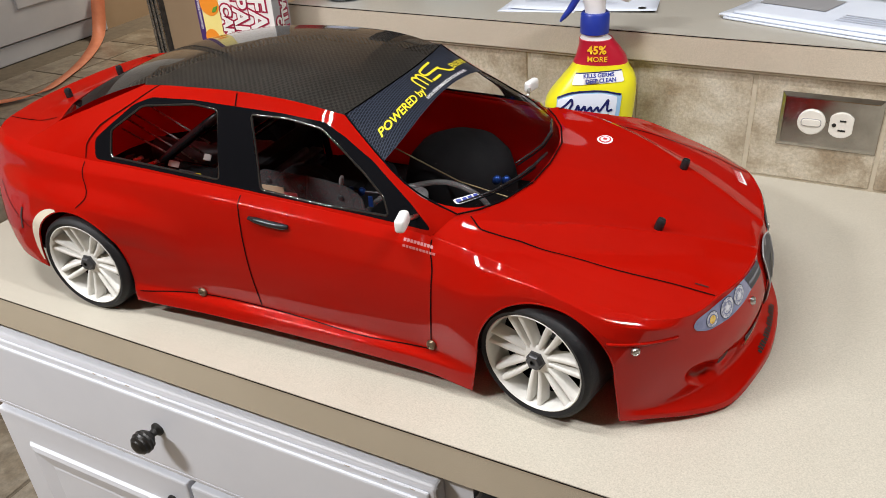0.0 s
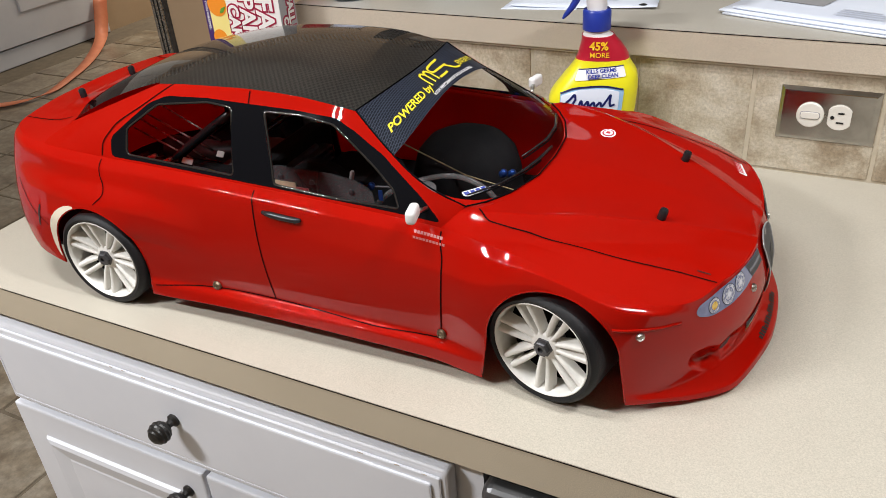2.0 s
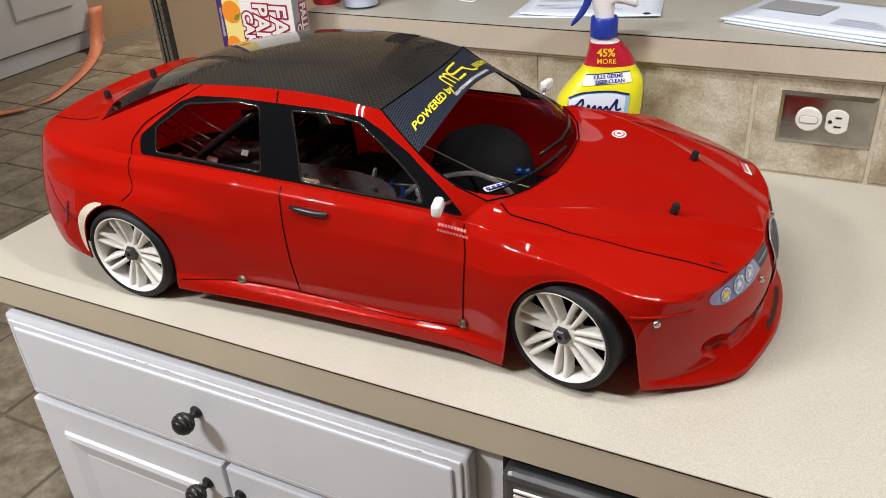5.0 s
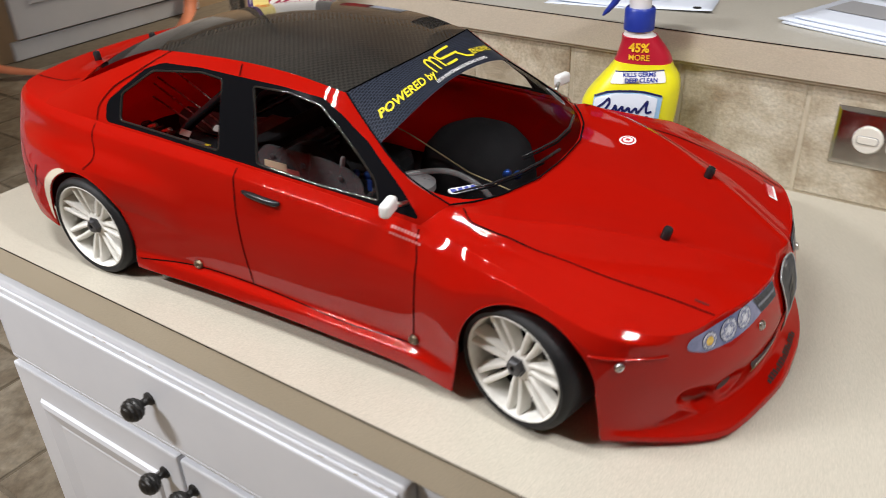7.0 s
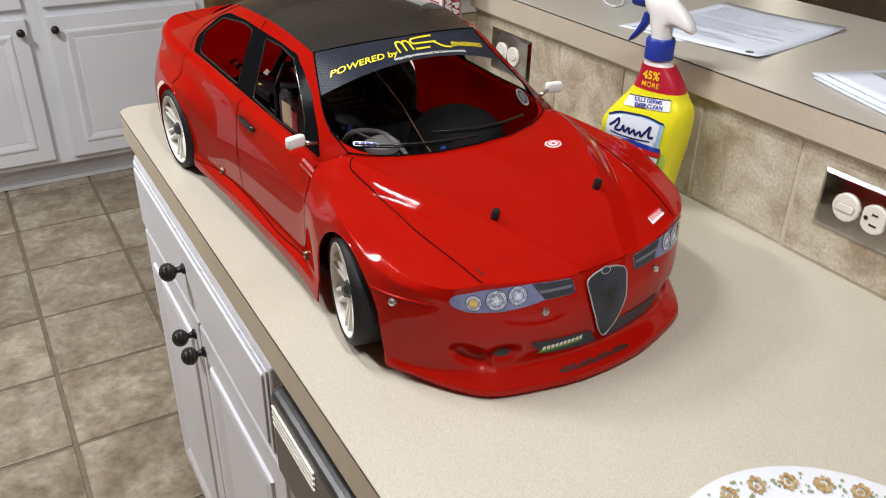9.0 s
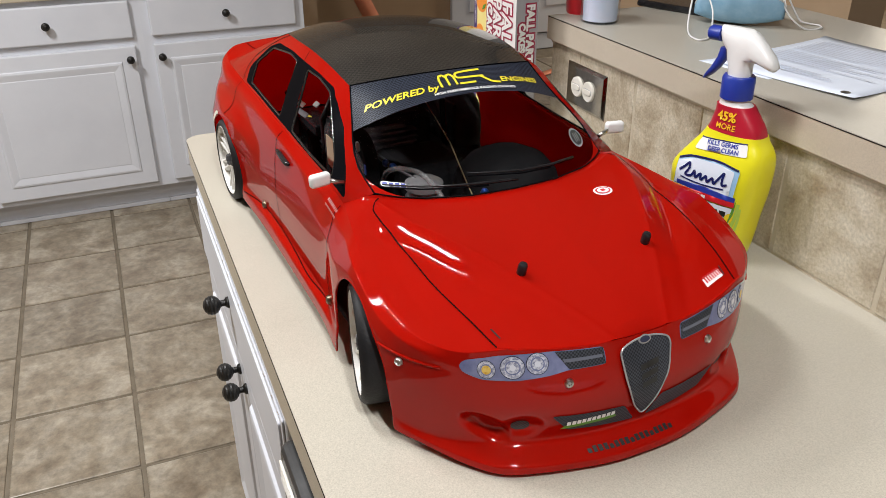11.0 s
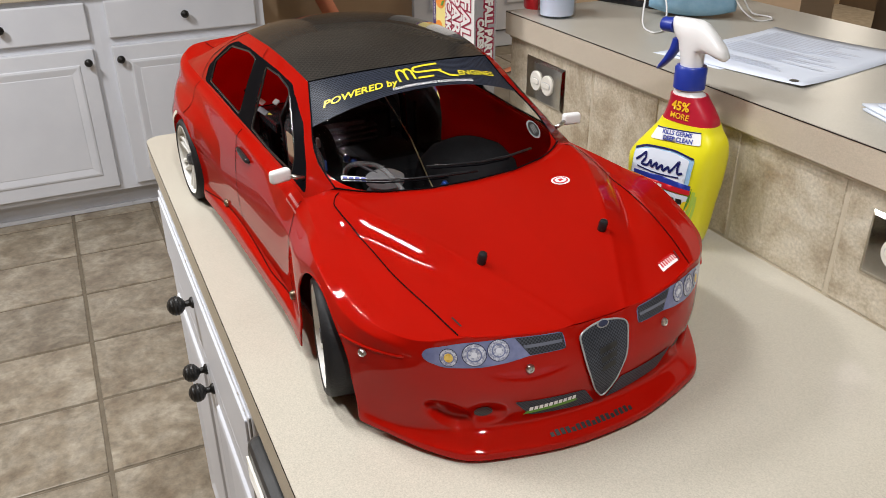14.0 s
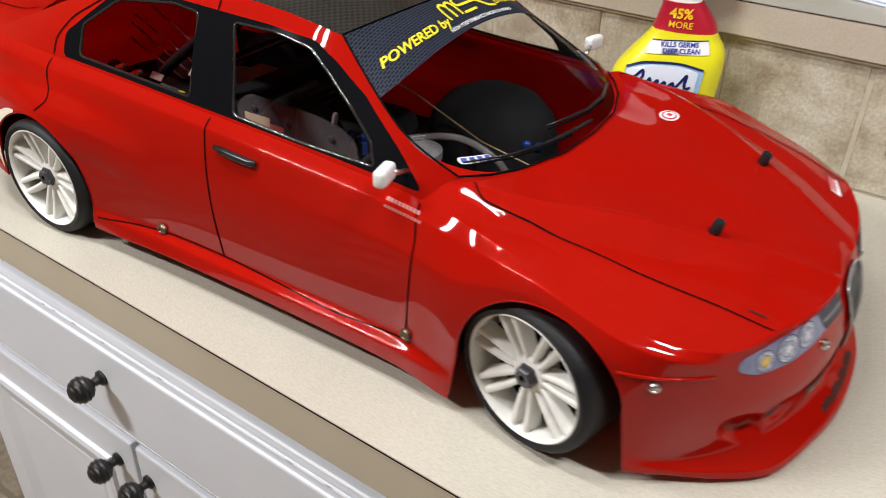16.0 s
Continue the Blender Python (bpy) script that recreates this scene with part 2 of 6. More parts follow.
SPLASH = mottled("travertine_tile", [(0.29, 0.228, 0.152), (0.44, 0.38, 0.285), (0.56, 0.51, 0.415)], [0.33, 0.5, 0.66], 15.0, 0.42, 0.12, bump=0.5, bump_scale=120, detail=12, per_object=0.07, fine=(230.0, 0.22), warp=0.6)
GROUT = mottled("tile_grout", [(0.42, 0.365, 0.27), (0.52, 0.455, 0.35)], [0.3, 0.7], 40.0, 0.8, 0.05, bump=0.3)
FLOOR_TILE = mottled("floor_tile", [(0.175, 0.138, 0.098), (0.265, 0.224, 0.166), (0.36, 0.318, 0.252)], [0.32, 0.5, 0.66], 9.0, 0.36, 0.12, bump=0.12, bump_scale=40, detail=12, per_object=0.09, fine=(38.0, 0.26), warp=0.5)
FLOOR_GROUT = mottled("floor_grout", [(0.13, 0.105, 0.072), (0.20, 0.165, 0.12)], [0.3, 0.7], 20.0, 0.85, 0.05)
CAB_WHITE = mottled("white_cabinet_paint", [(0.63, 0.65, 0.70), (0.70, 0.72, 0.765)], [0.3, 0.7], 4.0, 0.40, 0.06, bump=0.06, bump_scale=120)
CHIP_BROWN = shader("bare_wood_chip", (0.34, 0.27, 0.20), 0.7)
TAN_WALL = mottled("tan_wall_paint", [(0.45, 0.32, 0.20), (0.50, 0.36, 0.23)], [0.3, 0.7], 3.0, 0.75, 0.06, bump=0.1, bump_scale=200)
CEIL_WHITE = mottled("ceiling_paint", [(0.72, 0.70, 0.66), (0.78, 0.76, 0.72)], [0.3, 0.7], 5.0, 0.85, 0.05, bump=0.2, bump_scale=90)
# Brown for the rooms behind, with their dimness put into the colour.
BROWN_DARK = mottled("shade_brown_wall", [(0.05, 0.033, 0.02), (0.09, 0.06, 0.035)], [0.3, 0.7], 6.0, 0.5, 0.1)
KNOB_BLACK = mottled("knob_bronze_black", [(0.008, 0.008, 0.008), (0.02, 0.018, 0.016)], [0.3, 0.7], 80.0, 0.38, 0.1, metal=0.3)
APPLIANCE_BLACK = mottled("appliance_dark", [(0.075, 0.076, 0.078), (0.11, 0.112, 0.114)], [0.3, 0.7], 20.0, 0.30, 0.05, metal=0.7)
# Chrome base darkened to hold the dark surroundings the plate mirrors.
CHROME = mottled("dark_mirror_chrome", [(0.34, 0.325, 0.30), (0.50, 0.485, 0.455)], [0.3, 0.7], 30.0, 0.14, 0.06, metal=1.0)
IVORY = mottled("ivory_plastic", [(0.66, 0.63, 0.56), (0.74, 0.71, 0.65)], [0.3, 0.7], 20.0, 0.35, 0.05)
PAPER = mottled("white_paper", [(0.64, 0.69, 0.79), (0.70, 0.75, 0.83)], [0.3, 0.7], 8.0, 0.7, 0.05)
BOTTLE_YELLOW = mottled("yellow_bottle", [(0.74, 0.68, 0.012), (0.8, 0.74, 0.02)], [0.3, 0.7], 6.0, 0.3, 0.05)
BOTTLE_BLUE = mottled("blue_cap_plastic", [(0.012, 0.03, 0.26), (0.02, 0.045, 0.33)], [0.3, 0.7], 20.0, 0.35, 0.05)
BOTTLE_RED = shader("red_label", (0.42, 0.012, 0.03), 0.3)
MASK_BLUE = mottled("mask_blue", [(0.25, 0.48, 0.68), (0.36, 0.58, 0.76)], [0.3, 0.7], 60.0, 0.8, 0.05)
ORANGE_RED = mottled("orange_strap", [(0.66, 0.20, 0.10), (0.76, 0.28, 0.15)], [0.3, 0.7], 12.0, 0.6, 0.1)
CHINA = shader("china_white", (0.62, 0.64, 0.68), 0.12, 0.0, 0.4)
CHINA_BROWN = mottled("china_gold_print", [(0.26, 0.15, 0.05), (0.42, 0.32, 0.17)], [0.4, 0.6], 260.0, 0.2)
CHINA_GREEN = shader("china_green_print", (0.24, 0.27, 0.14), 0.2)


# ---- mesh helpers ----
def mesh_of(name, verts, faces, material, smooth=True, sharp=None):
    me = bpy.data.meshes.new(name)
    me.from_pydata([tuple(v) for v in verts], [], [tuple(f) for f in faces])
    me.validate()
    if material:
        me.materials.append(material)
    me.polygons.foreach_set("use_smooth", [smooth] * len(me.polygons))
    if sharp and smooth:
        me.set_sharp_from_angle(angle=radians(sharp))
    me.update()
    return me


def part(name, bm, material, parent=None, label="", smooth=False, sharp=None):
    """Links a bmesh (or a ready mesh) as one mesh object under a thing or a part."""
    if isinstance(bm, bpy.types.Mesh):
        me = bm
        if material and not me.materials:
            me.materials.append(material)
    else:
        me = bpy.data.meshes.new(name)
        bm.to_mesh(me)
        bm.free()
        me.materials.append(material)
        me.polygons.foreach_set("use_smooth", [smooth] * len(me.polygons))
        if smooth and sharp:
            me.set_sharp_from_angle(angle=radians(sharp))
    ob = new(name, me)
    if parent is not None:
        ob.parent = parent
    if label:
        ob["label"] = label
    return ob


def empty(name, m=None, **tags):
    ob = new(name)
    ob.empty_display_size = 0.05
    if m is not None:
        ob.matrix_world = m
    return tagged(ob, **tags)


def box_bm(lo, hi, bevel=0.0, seg=2, bm=None):
    own = bmesh.new()
    bmesh.ops.create_cube(own, size=1.0)
    lo, hi = Vector(lo), Vector(hi)
    for v in own.verts:
        v.co = Vector(((v.co.x + 0.5) * (hi.x - lo.x) + lo.x, (v.co.y + 0.5) * (hi.y - lo.y) + lo.y, (v.co.z + 0.5) * (hi.z - lo.z) + lo.z))
    if bevel:
        bmesh.ops.bevel(own, geom=own.edges[:], offset=bevel, segments=seg, affect="EDGES", profile=0.5)
    if bm is None:
        return own
    me = bpy.data.meshes.new("tmp")
    own.to_mesh(me)
    own.free()
    bm.from_mesh(me)
    bpy.data.meshes.remove(me)
    return bm


def move_bm(bm, m):
    bmesh.ops.transform(bm, matrix=m, verts=bm.verts)
    return bm


def lathe(profile, seg=32, cap=True):
    """A body turned round z from (radius, height) pairs."""
    bm = bmesh.new()
    rings = []
    for r, z in profile:
        rings.append([bm.verts.new((r * math.cos(2 * math.pi * k / seg), r * math.sin(2 * math.pi * k / seg), z)) for k in range(seg)])
    for a, b in zip(rings, rings[1:]):
        for k in range(seg):
            bm.faces.new((a[k], a[(k + 1) % seg], b[(k + 1) % seg], b[k]))
    if cap:
        bm.faces.new(list(reversed(rings[0])))
        bm.faces.new(rings[-1])
    bmesh.ops.recalc_face_normals(bm, faces=bm.faces)
    return bm


def tube(points, radius, seg=8, closed=False):
    """A round bar swept along points; radius may be a list."""
    pts = [Vector(p) for p in points]
    bm = bmesh.new()
    rings = []
    up = Vector((0, 0, 1))
    for i, p in enumerate(pts):
        a = pts[i - 1] if i or closed else p
        b = pts[(i + 1) % len(pts)] if i + 1 < len(pts) or closed else p
        d = (b - a).normalized()
        side = d.cross(up)
        if side.length < 1e-3:
            side = d.cross(Vector((1, 0, 0)))
        side.normalize()
        over = side.cross(d)
        r = radius[i] if isinstance(radius, (list, tuple)) else radius
        rings.append([bm.verts.new(p + r * (math.cos(2 * math.pi * k / seg) * side + math.sin(2 * math.pi * k / seg) * over)) for k in range(seg)])
    pairs = list(zip(rings, rings[1:])) + ([(rings[-1], rings[0])] if closed else [])
    for a, b in pairs:
        for k in range(seg):
            bm.faces.new((a[k], a[(k + 1) % seg], b[(k + 1) % seg], b[k]))
    if not closed:
        bm.faces.new(list(reversed(rings[0])))
        bm.faces.new(rings[-1])
    bmesh.ops.recalc_face_normals(bm, faces=bm.faces)
    return bm


def prism(outline, depth, bevel=0.0):
    """A flat outline in x, y given thickness along z from 0 to depth."""
    bm = bmesh.new()
    low = [bm.verts.new((x, y, 0)) for x, y in outline]
    top = [bm.verts.new((x, y, depth)) for x, y in outline]
    n = len(outline)
    bm.faces.new(list(reversed(low)))
    f = bm.faces.new(top)
    for k in range(n):
        bm.faces.new((low[k], low[(k + 1) % n], top[(k + 1) % n], top[k]))
    bmesh.ops.recalc_face_normals(bm, faces=bm.faces)
    if bevel:
        bmesh.ops.bevel(bm, geom=list(f.edges), offset=bevel, segments=2, affect="EDGES", profile=0.5)
    return bm


def pchip(t, xs, ys):
    """Smooth curve through (xs, ys) that never overshoots."""
    xs, ys, t = np.asarray(xs, float), np.asarray(ys, float), np.asarray(t, float)
    h, d = np.diff(xs), np.diff(ys) / np.diff(xs)
    m = np.zeros_like(ys)
    m[0], m[-1] = d[0], d[-1]
    for k in range(1, len(xs) - 1):
        if d[k - 1] * d[k] > 0:
            w1, w2 = 2 * h[k] + h[k - 1], h[k] + 2 * h[k - 1]
            m[k] = (w1 + w2) / (w1 / d[k - 1] + w2 / d[k])
    i = np.clip(np.searchsorted(xs, t) - 1, 0, len(xs) - 2)
    s = (t - xs[i]) / h[i]
    s = np.clip(s, 0, 1)
    return (2 * s**3 - 3 * s**2 + 1) * ys[i] + (s**3 - 2 * s**2 + s) * h[i] * m[i] + (-2 * s**3 + 3 * s**2) * ys[i + 1] + (s**3 - s**2) * h[i] * m[i + 1]


def spline(t, pts, mirror=False):
    """Cubic curve through pts by station number; mirror: the ends lie on the plane y = 0."""
    p = np.asarray(pts, float)
    n = len(p)
    tang = np.zeros_like(p)
    tang[1:-1] = (p[2:] - p[:-2]) / 2
    for k in range(1, n - 1):
        a, b = np.linalg.norm(p[k] - p[k - 1]), np.linalg.norm(p[k + 1] - p[k])
        if a + b > 0:
            tang[k] = (b * (p[k] - p[k - 1]) / max(a, 1e-9) + a * (p[k + 1] - p[k]) / max(b, 1e-9)) / (a + b) * min(a, b) * 1.0
    flip = np.array([1, -1, 1.0])
    if mirror:
        tang[0] = (p[1] - p[1] * flip) / 2
        tang[-1] = (p[-2] * flip - p[-2]) / 2
    else:
        tang[0], tang[-1] = p[1] - p[0], p[-1] - p[-2]
    t = np.asarray(t, float)
    i = np.clip(t.astype(int), 0, n - 2)
    s = (t - i)[:, None]
    return (2 * s**3 - 3 * s**2 + 1) * p[i] + (s**3 - 2 * s**2 + s) * tang[i] + (-2 * s**3 + 3 * s**2) * p[i + 1] + (s**3 - s**2) * tang[i + 1]


def text_mesh(words, size, depth=0.0, align="CENTER", shear=0.0, bold=0.0):
    cu = bpy.data.curves.new("words", "FONT")
    cu.body, cu.size, cu.extrude, cu.align_x, cu.align_y, cu.shear, cu.resolution_u, cu.offset = words, size, depth, align, "CENTER", shear, 3, bold
    ob = bpy.data.objects.new("words", cu)
    scene.collection.objects.link(ob)
    me = bpy.data.meshes.new_from_object(ob.evaluated_get(bpy.context.evaluated_depsgraph_get()))
    bpy.data.objects.remove(ob)
    bpy.data.curves.remove(cu)
    return me


def remap(me, fn):
    """Moves every vertex of a mesh by fn(Vector) -> Vector."""
    for v in me.vertices:
        v.co = fn(v.co)
    me.update()
    return me


# ---- the room ----
ZC = 0.915          # counter top
DW = 0.647          # face of the tiled splash
ZL = 1.108          # top of the raised ledge


def slab(name, lo, hi, material, kind="structure", label="", category="", bevel=0.0):
    ob = part(name, box_bm(lo, hi, bevel), material, None, label)
    return tagged(ob, label, category, "", kind)


floor = empty("floor", label="beige mottled ceramic tile floor with sandy grout", category="floor", kind="structure")
part("grout_bed", box_bm((-7.0, -3.2, -0.06), (3.2, 6.2, -0.004)), FLOOR_GROUT, floor)
# Ceiling and the four outer walls are unseen, added to close in the light.
slab("ceiling", (-7.0, -3.2, 2.42), (3.2, 6.2, 2.5), CEIL_WHITE, label="plain white textured ceiling, unseen, added to close the room", category="ceiling")
slab("wall_south", (-7.0, -3.2, -0.004), (3.2, -3.1, 2.42), TAN_WALL, label="plain tan painted wall, unseen, added to close the room", category="wall")
slab("wall_east", (3.1, -3.1, -0.004), (3.2, 6.1, 2.42), TAN_WALL, label="plain tan painted wall, unseen, added to close the room", category="wall")
slab("wall_north", (-7.0, 6.1, -0.004), (3.2, 6.2, 2.42), BROWN_DARK, label="dark brown wall of the next room, unseen, added to close it", category="wall")
slab("wall_west", (-7.0, -3.1, -0.004), (-6.9, 6.1, 2.42), TAN_WALL, label="plain tan painted wall, unseen, added to close the room", category="wall")
slab("wall_behind_cabinets", (-3.40, -3.1, -0.004), (-3.28, 0.86, 2.42), TAN_WALL, label="tan painted wall behind the white cabinets", category="wall")
slab("wall_beyond", (-4.6, 0.86, -0.004), (-4.5, 6.1, 2.42), TAN_WALL, label="tan painted wall across the passage", category="wall")
slab("wall_stub", (-2.0, 1.62, -0.004), (-0.9, 1.74, 2.42), TAN_WALL, label="tan painted wall end beside the passage", category="wall")
slab("wall_living", (-0.9, 1.9, -0.004), (3.1, 2.0, 2.42), BROWN_DARK, label="wall behind the ledge, its shade put into a dark brown", category="wall")
trim = empty("trim_corner", label="ribbed grey metal corner trim of the passage", category="trim", kind="structure")
part("trim_back", box_bm((-2.045, 1.60, -0.004), (-2.002, 1.76, 2.42)), DARK_METAL, trim)
for k in range(3):
    part("trim_rib", box_bm((-2.052 + .018 * k, 1.592, -.004), (-2.041 + .018 * k, 1.602, 2.42), .002), STEEL, trim)
slab("baseboard", (-4.498, 2.02, 0.0), (-4.47, 3.4, 0.11), CAB_WHITE, label="white painted baseboard", category="baseboard", bevel=0.006)

# white panelled door across the passage
far_door = empty("door_1", pose(-4.49, 2.06, 0), label="closed white panelled door across the passage", category="door", kind="structure")
part("door_leaf", box_bm((0, 0, 0.12), (0.035, 1.26, 2.04), 0.004), CAB_WHITE, far_door)
for zz in ((0.3, 0.95), (1.1, 1.9)):
    for yy in ((0.12, 0.56), (0.7, 1.14)):
        part("door_panel", box_bm((0.033, yy[0], zz[0]), (0.045, yy[1], zz[1]), 0.006), CAB_WHITE, far_door)

# ---- the counter ----
cx0, cx1 = -0.835, 2.2
outline = [(cx1, 0.0), (cx1, DW + 0.008), (cx0, DW + 0.008)]
for k in range(9):
    a = math.pi + k * math.pi / 16
    outline.append((cx0 + 0.03 + 0.03 * math.cos(a), 0.03 + 0.03 * math.sin(a)))
counter = empty("countertop", label="speckled beige laminate countertop with a squared edge", category="countertop")
part("top_sheet", move_bm(prism(outline, 0.0012), pose(0, 0, ZC - 0.0012)), COUNTER, counter)
part("core", move_bm(prism([(x * 1.0, y) for x, y in outline], 0.0445), pose(0, 0, ZC - 0.0462)), COUNTER_EDGE, counter, "darker beige laminate edge band")
part("edge_seam", box_bm((cx0 + 0.03, -0.0006, ZC - 0.0018), (cx1, 0.004, ZC - 0.0011)), LINE, counter, "thin dark seam line")

# half wall, splash tiles, ledge
slab("half_wall", (-0.665, DW + 0.009, 0.0), (2.2, 0.86, 1.0665), TAN_WALL, label="tan painted half wall carrying the ledge", category="wall")
splash = empty("backsplash", label="row of travertine tiles along the counter", category="backsplash", kind="structure")
part("grout_bed", box_bm((-0.664, DW - 0.0012, ZC), (2.2, DW + 0.0088, 1.067)), GROUT, splash)
ledge = empty("bar_ledge", label="grey beige laminate bar ledge with a square front", category="ledge")
part("ledge_top", box_bm((-0.669, 0.636, ZL - 0.0012), (2.2, 1.09, ZL)), LEDGE_TOP, ledge)
part("ledge_core", box_bm((-0.6695, 0.6355, 1.068), (2.2, 1.09, ZL - 0.0018)), LEDGE_EDGE, ledge, "beige laminate edge band")
part("ledge_seam", box_bm((-0.6697, 0.6350, ZL - 0.0019), (2.2, 0.64, ZL - 0.0011)), LINE, ledge, "thin dark seam line")
part("caulk_bead", box_bm((-0.66, 0.640, 1.0625), (2.2, DW + 0.003, 1.0685), 0.001), GROUT, ledge)


# ---- cabinets ----
def knob(x, y, z, facing, name="cabinet_knob"):
    """Ribbed ball on a short neck; facing: degrees round z from -y."""
    prof = [(0.0085, 0.0), (0.0085, 0.003), (0.005, 0.006), (0.0045, 0.011), (0.007, 0.014)]
    for k in range(15):
        a = -1.15 + k * (2.72 / 14)
        prof.append((max(0.0142 * math.cos(a) + (0.0005 if k % 2 else -0.0004), 0.0005), 0.0245 + 0.0128 * math.sin(a)))
    bm = lathe(prof, 24)
    m = pose(x, y, z, 0, 0, facing) @ pose(0, 0, 0, 90, 0, 0)
    return move_bm(bm, m)


def routed_front(w, h, t):
    """A door front in x, z facing -y, with an eased edge."""
    bm = box_bm((0, -t, 0), (w, 0, h), 0.003, 2)
    return bm


def raised_panel(w, h, t, border):
    """Sunk groove with a raised middle field, as one solid lying on the door face."""
    b = border
    rings = [(b, -0.0002), (b + 0.003, 0.004), (b + 0.010, 0.0055), (b + 0.014, 0.0048), (b + 0.034, 0.0002), (b + 0.037, 0.0012)]
    bm = bmesh.new()
    loops = []
    for inset, lift in rings:
        loops.append([bm.verts.new((x, -t - lift, z)) for x, z in ((inset, inset), (w - inset, inset), (w - inset, h - inset), (inset, h - inset))])
    for a, c in zip(loops, loops[1:]):
        for k in range(4):
            bm.faces.new((a[k], a[(k + 1) % 4], c[(k + 1) % 4], c[k]))
    bm.faces.new(loops[-1])
    bmesh.ops.recalc_face_normals(bm, faces=bm.faces)
    return bm


base_cab = empty("base_cabinet", label="white painted base cabinet with one drawer and two doors", category="cabinet")
part("carcass", box_bm((-0.80, 0.024, 0.10), (-0.045, 0.62, 0.866)), CAB_WHITE, base_cab)
part("toe_kick", box_bm((-0.80, 0.10, 0.0), (-0.045, 0.62, 0.10)), CAB_WHITE, base_cab)
dr = part("drawer_front", box_bm((-0.782, 0.004, 0.703), (-0.074, 0.0238, 0.846), 0.0065, 4), CAB_WHITE, base_cab)
part("drawer_bead", box_bm((-0.774, 0.0012, 0.711), (-0.082, 0.0042, 0.838), 0.0022, 3), CAB_WHITE, dr)
part("drawer_bead", box_bm((-0.764, -0.0016, 0.721), (-0.092, 0.0014, 0.828), 0.0028, 4), CAB_WHITE, dr)
random.seed(21)
for k in range(9):
    x, z = random.uniform(-.60, -.10), random.choice((.8380, .8374, .8386))
    part("paint_chip", box_bm((x, .0008, z - .0004), (x + random.uniform(.002, .008), .0013, z + random.uniform(.0001, .0004))), CHIP_BROWN, dr)
part("knob", knob(-0.445, -0.0014, 0.787, 0), KNOB_BLACK, dr, "black ribbed ball knob")
for x0, x1, kx in ((-0.790, -0.434, -0.466), (-0.428, -0.056, -0.411)):
    d = part("door", move_bm(routed_front(x1 - x0, 0.565, 0.02), pose(x0, 0.0238, 0.128)), CAB_WHITE, base_cab)
    part("raised_panel", move_bm(raised_panel(x1 - x0, 0.565, 0.02, 0.048), pose(x0, 0.0238, 0.128)), CAB_WHITE, d)
    part("knob", knob(kx, 0.004, 0.652, 0), KNOB_BLACK, d, "black ribbed ball knob")

washer = empty("dishwasher", label="dark grey dishwasher with slotted vent under the counter", category="dishwasher")
part("tub", box_bm((-0.036, 0.03, 0.09), (0.56, 0.62, 0.862)), APPLIANCE_BLACK, washer)
part("control_panel", box_bm((-0.034, -0.012, 0.735), (0.558, 0.028, 0.858), 0.012, 4), APPLIANCE_BLACK, washer)
part("door_panel", box_bm((-0.034, 0.0, 0.11), (0.558, 0.028, 0.728), 0.006, 3), STEEL, washer, "brushed steel door panel")
for k in range(4):
    part("vent_slat", move_bm(box_bm((-0.058, -0.003, -0.0016), (0.058, 0.0, 0.0016), 0.001), pose(0.040, -0.0122, 0.842 - 0.0074 * k)), IVORY, washer, "bright vent slat")


def far_cabinet(y0, y1, mirrored):
    """A white base unit facing +x at the far side of the kitchen: drawer over door."""
    ob = empty("far_cabinet", pose(-2.68, y0, 0, 0, 0, 90), label="white painted base cabinet with drawer, raised panel door and black knobs", category="cabinet", group="far white cabinets")
    w = y1 - y0
    part("carcass", box_bm((0, 0.0, 0.10), (w, 0.58, 0.86)), CAB_WHITE, ob)
    part("toe_kick", box_bm((0, 0.07, 0.0), (w, 0.58, 0.10)), CAB_WHITE, ob)
    part("quarter_round", box_bm((0, 0.055, 0.0), (w, 0.071, 0.018), 0.004), CAB_WHITE, ob)
    d = part("drawer_front", box_bm((0.03, -0.02, 0.706), (w - 0.035, 0.0, 0.842), 0.006, 3), CAB_WHITE, ob)
    part("knob", knob(w / 2, -0.02, 0.775, 0), KNOB_BLACK, d, "black ball knob")
    d = part("door", box_bm((0.03, -0.02, 0.124), (w - 0.035, 0.0, 0.676), 0.005, 3), CAB_WHITE, ob)
    part("raised_panel", move_bm(raised_panel(w - 0.065, 0.552, 0.02, 0.055), pose(0.03, 0, 0.124)), CAB_WHITE, d)
    part("knob", knob(0.055 if mirrored else w - 0.06, -0.02, 0.63, 0), KNOB_BLACK, d, "black ball knob")
    return ob


far_cabinet(-0.615, 0.035, False)
far_cabinet(0.035, 0.655, True)
far_cabinet(-1.26, -0.615, True)
slab("far_countertop", (-3.28, -1.3, 0.862), (-2.655, 0.67, 0.90), COUNTER_EDGE, kind="", label="beige laminate worktop on the far cabinets", category="countertop", bevel=0.003)

# ---- ceiling lights ----
def light_box(x, y, w, d, label):
    ob = empty("ceiling_light", pose(x, y, 2.402), label=label, category="ceiling light", group="ceiling lights")
    part("frame", box_bm((-w / 2 - .03, -d / 2 - .03, 0), (w / 2 + .03, d / 2 + .03, .018), .004), CEIL_WHITE, ob)
    return ob


light_box(-0.45, -0.24, .66, .26, "long white fluorescent ceiling light box")
# Frame added round the counter fill, out of view.
light_box(0.84, 0.02, .34, .12, "small oblong white frame, added for the unseen counter fill light")
# Frame added round the kitchen fill, out of view.
light_box(-1.25, -1.1, .54, .14, "narrow white frame, added for the unseen kitchen fill light")
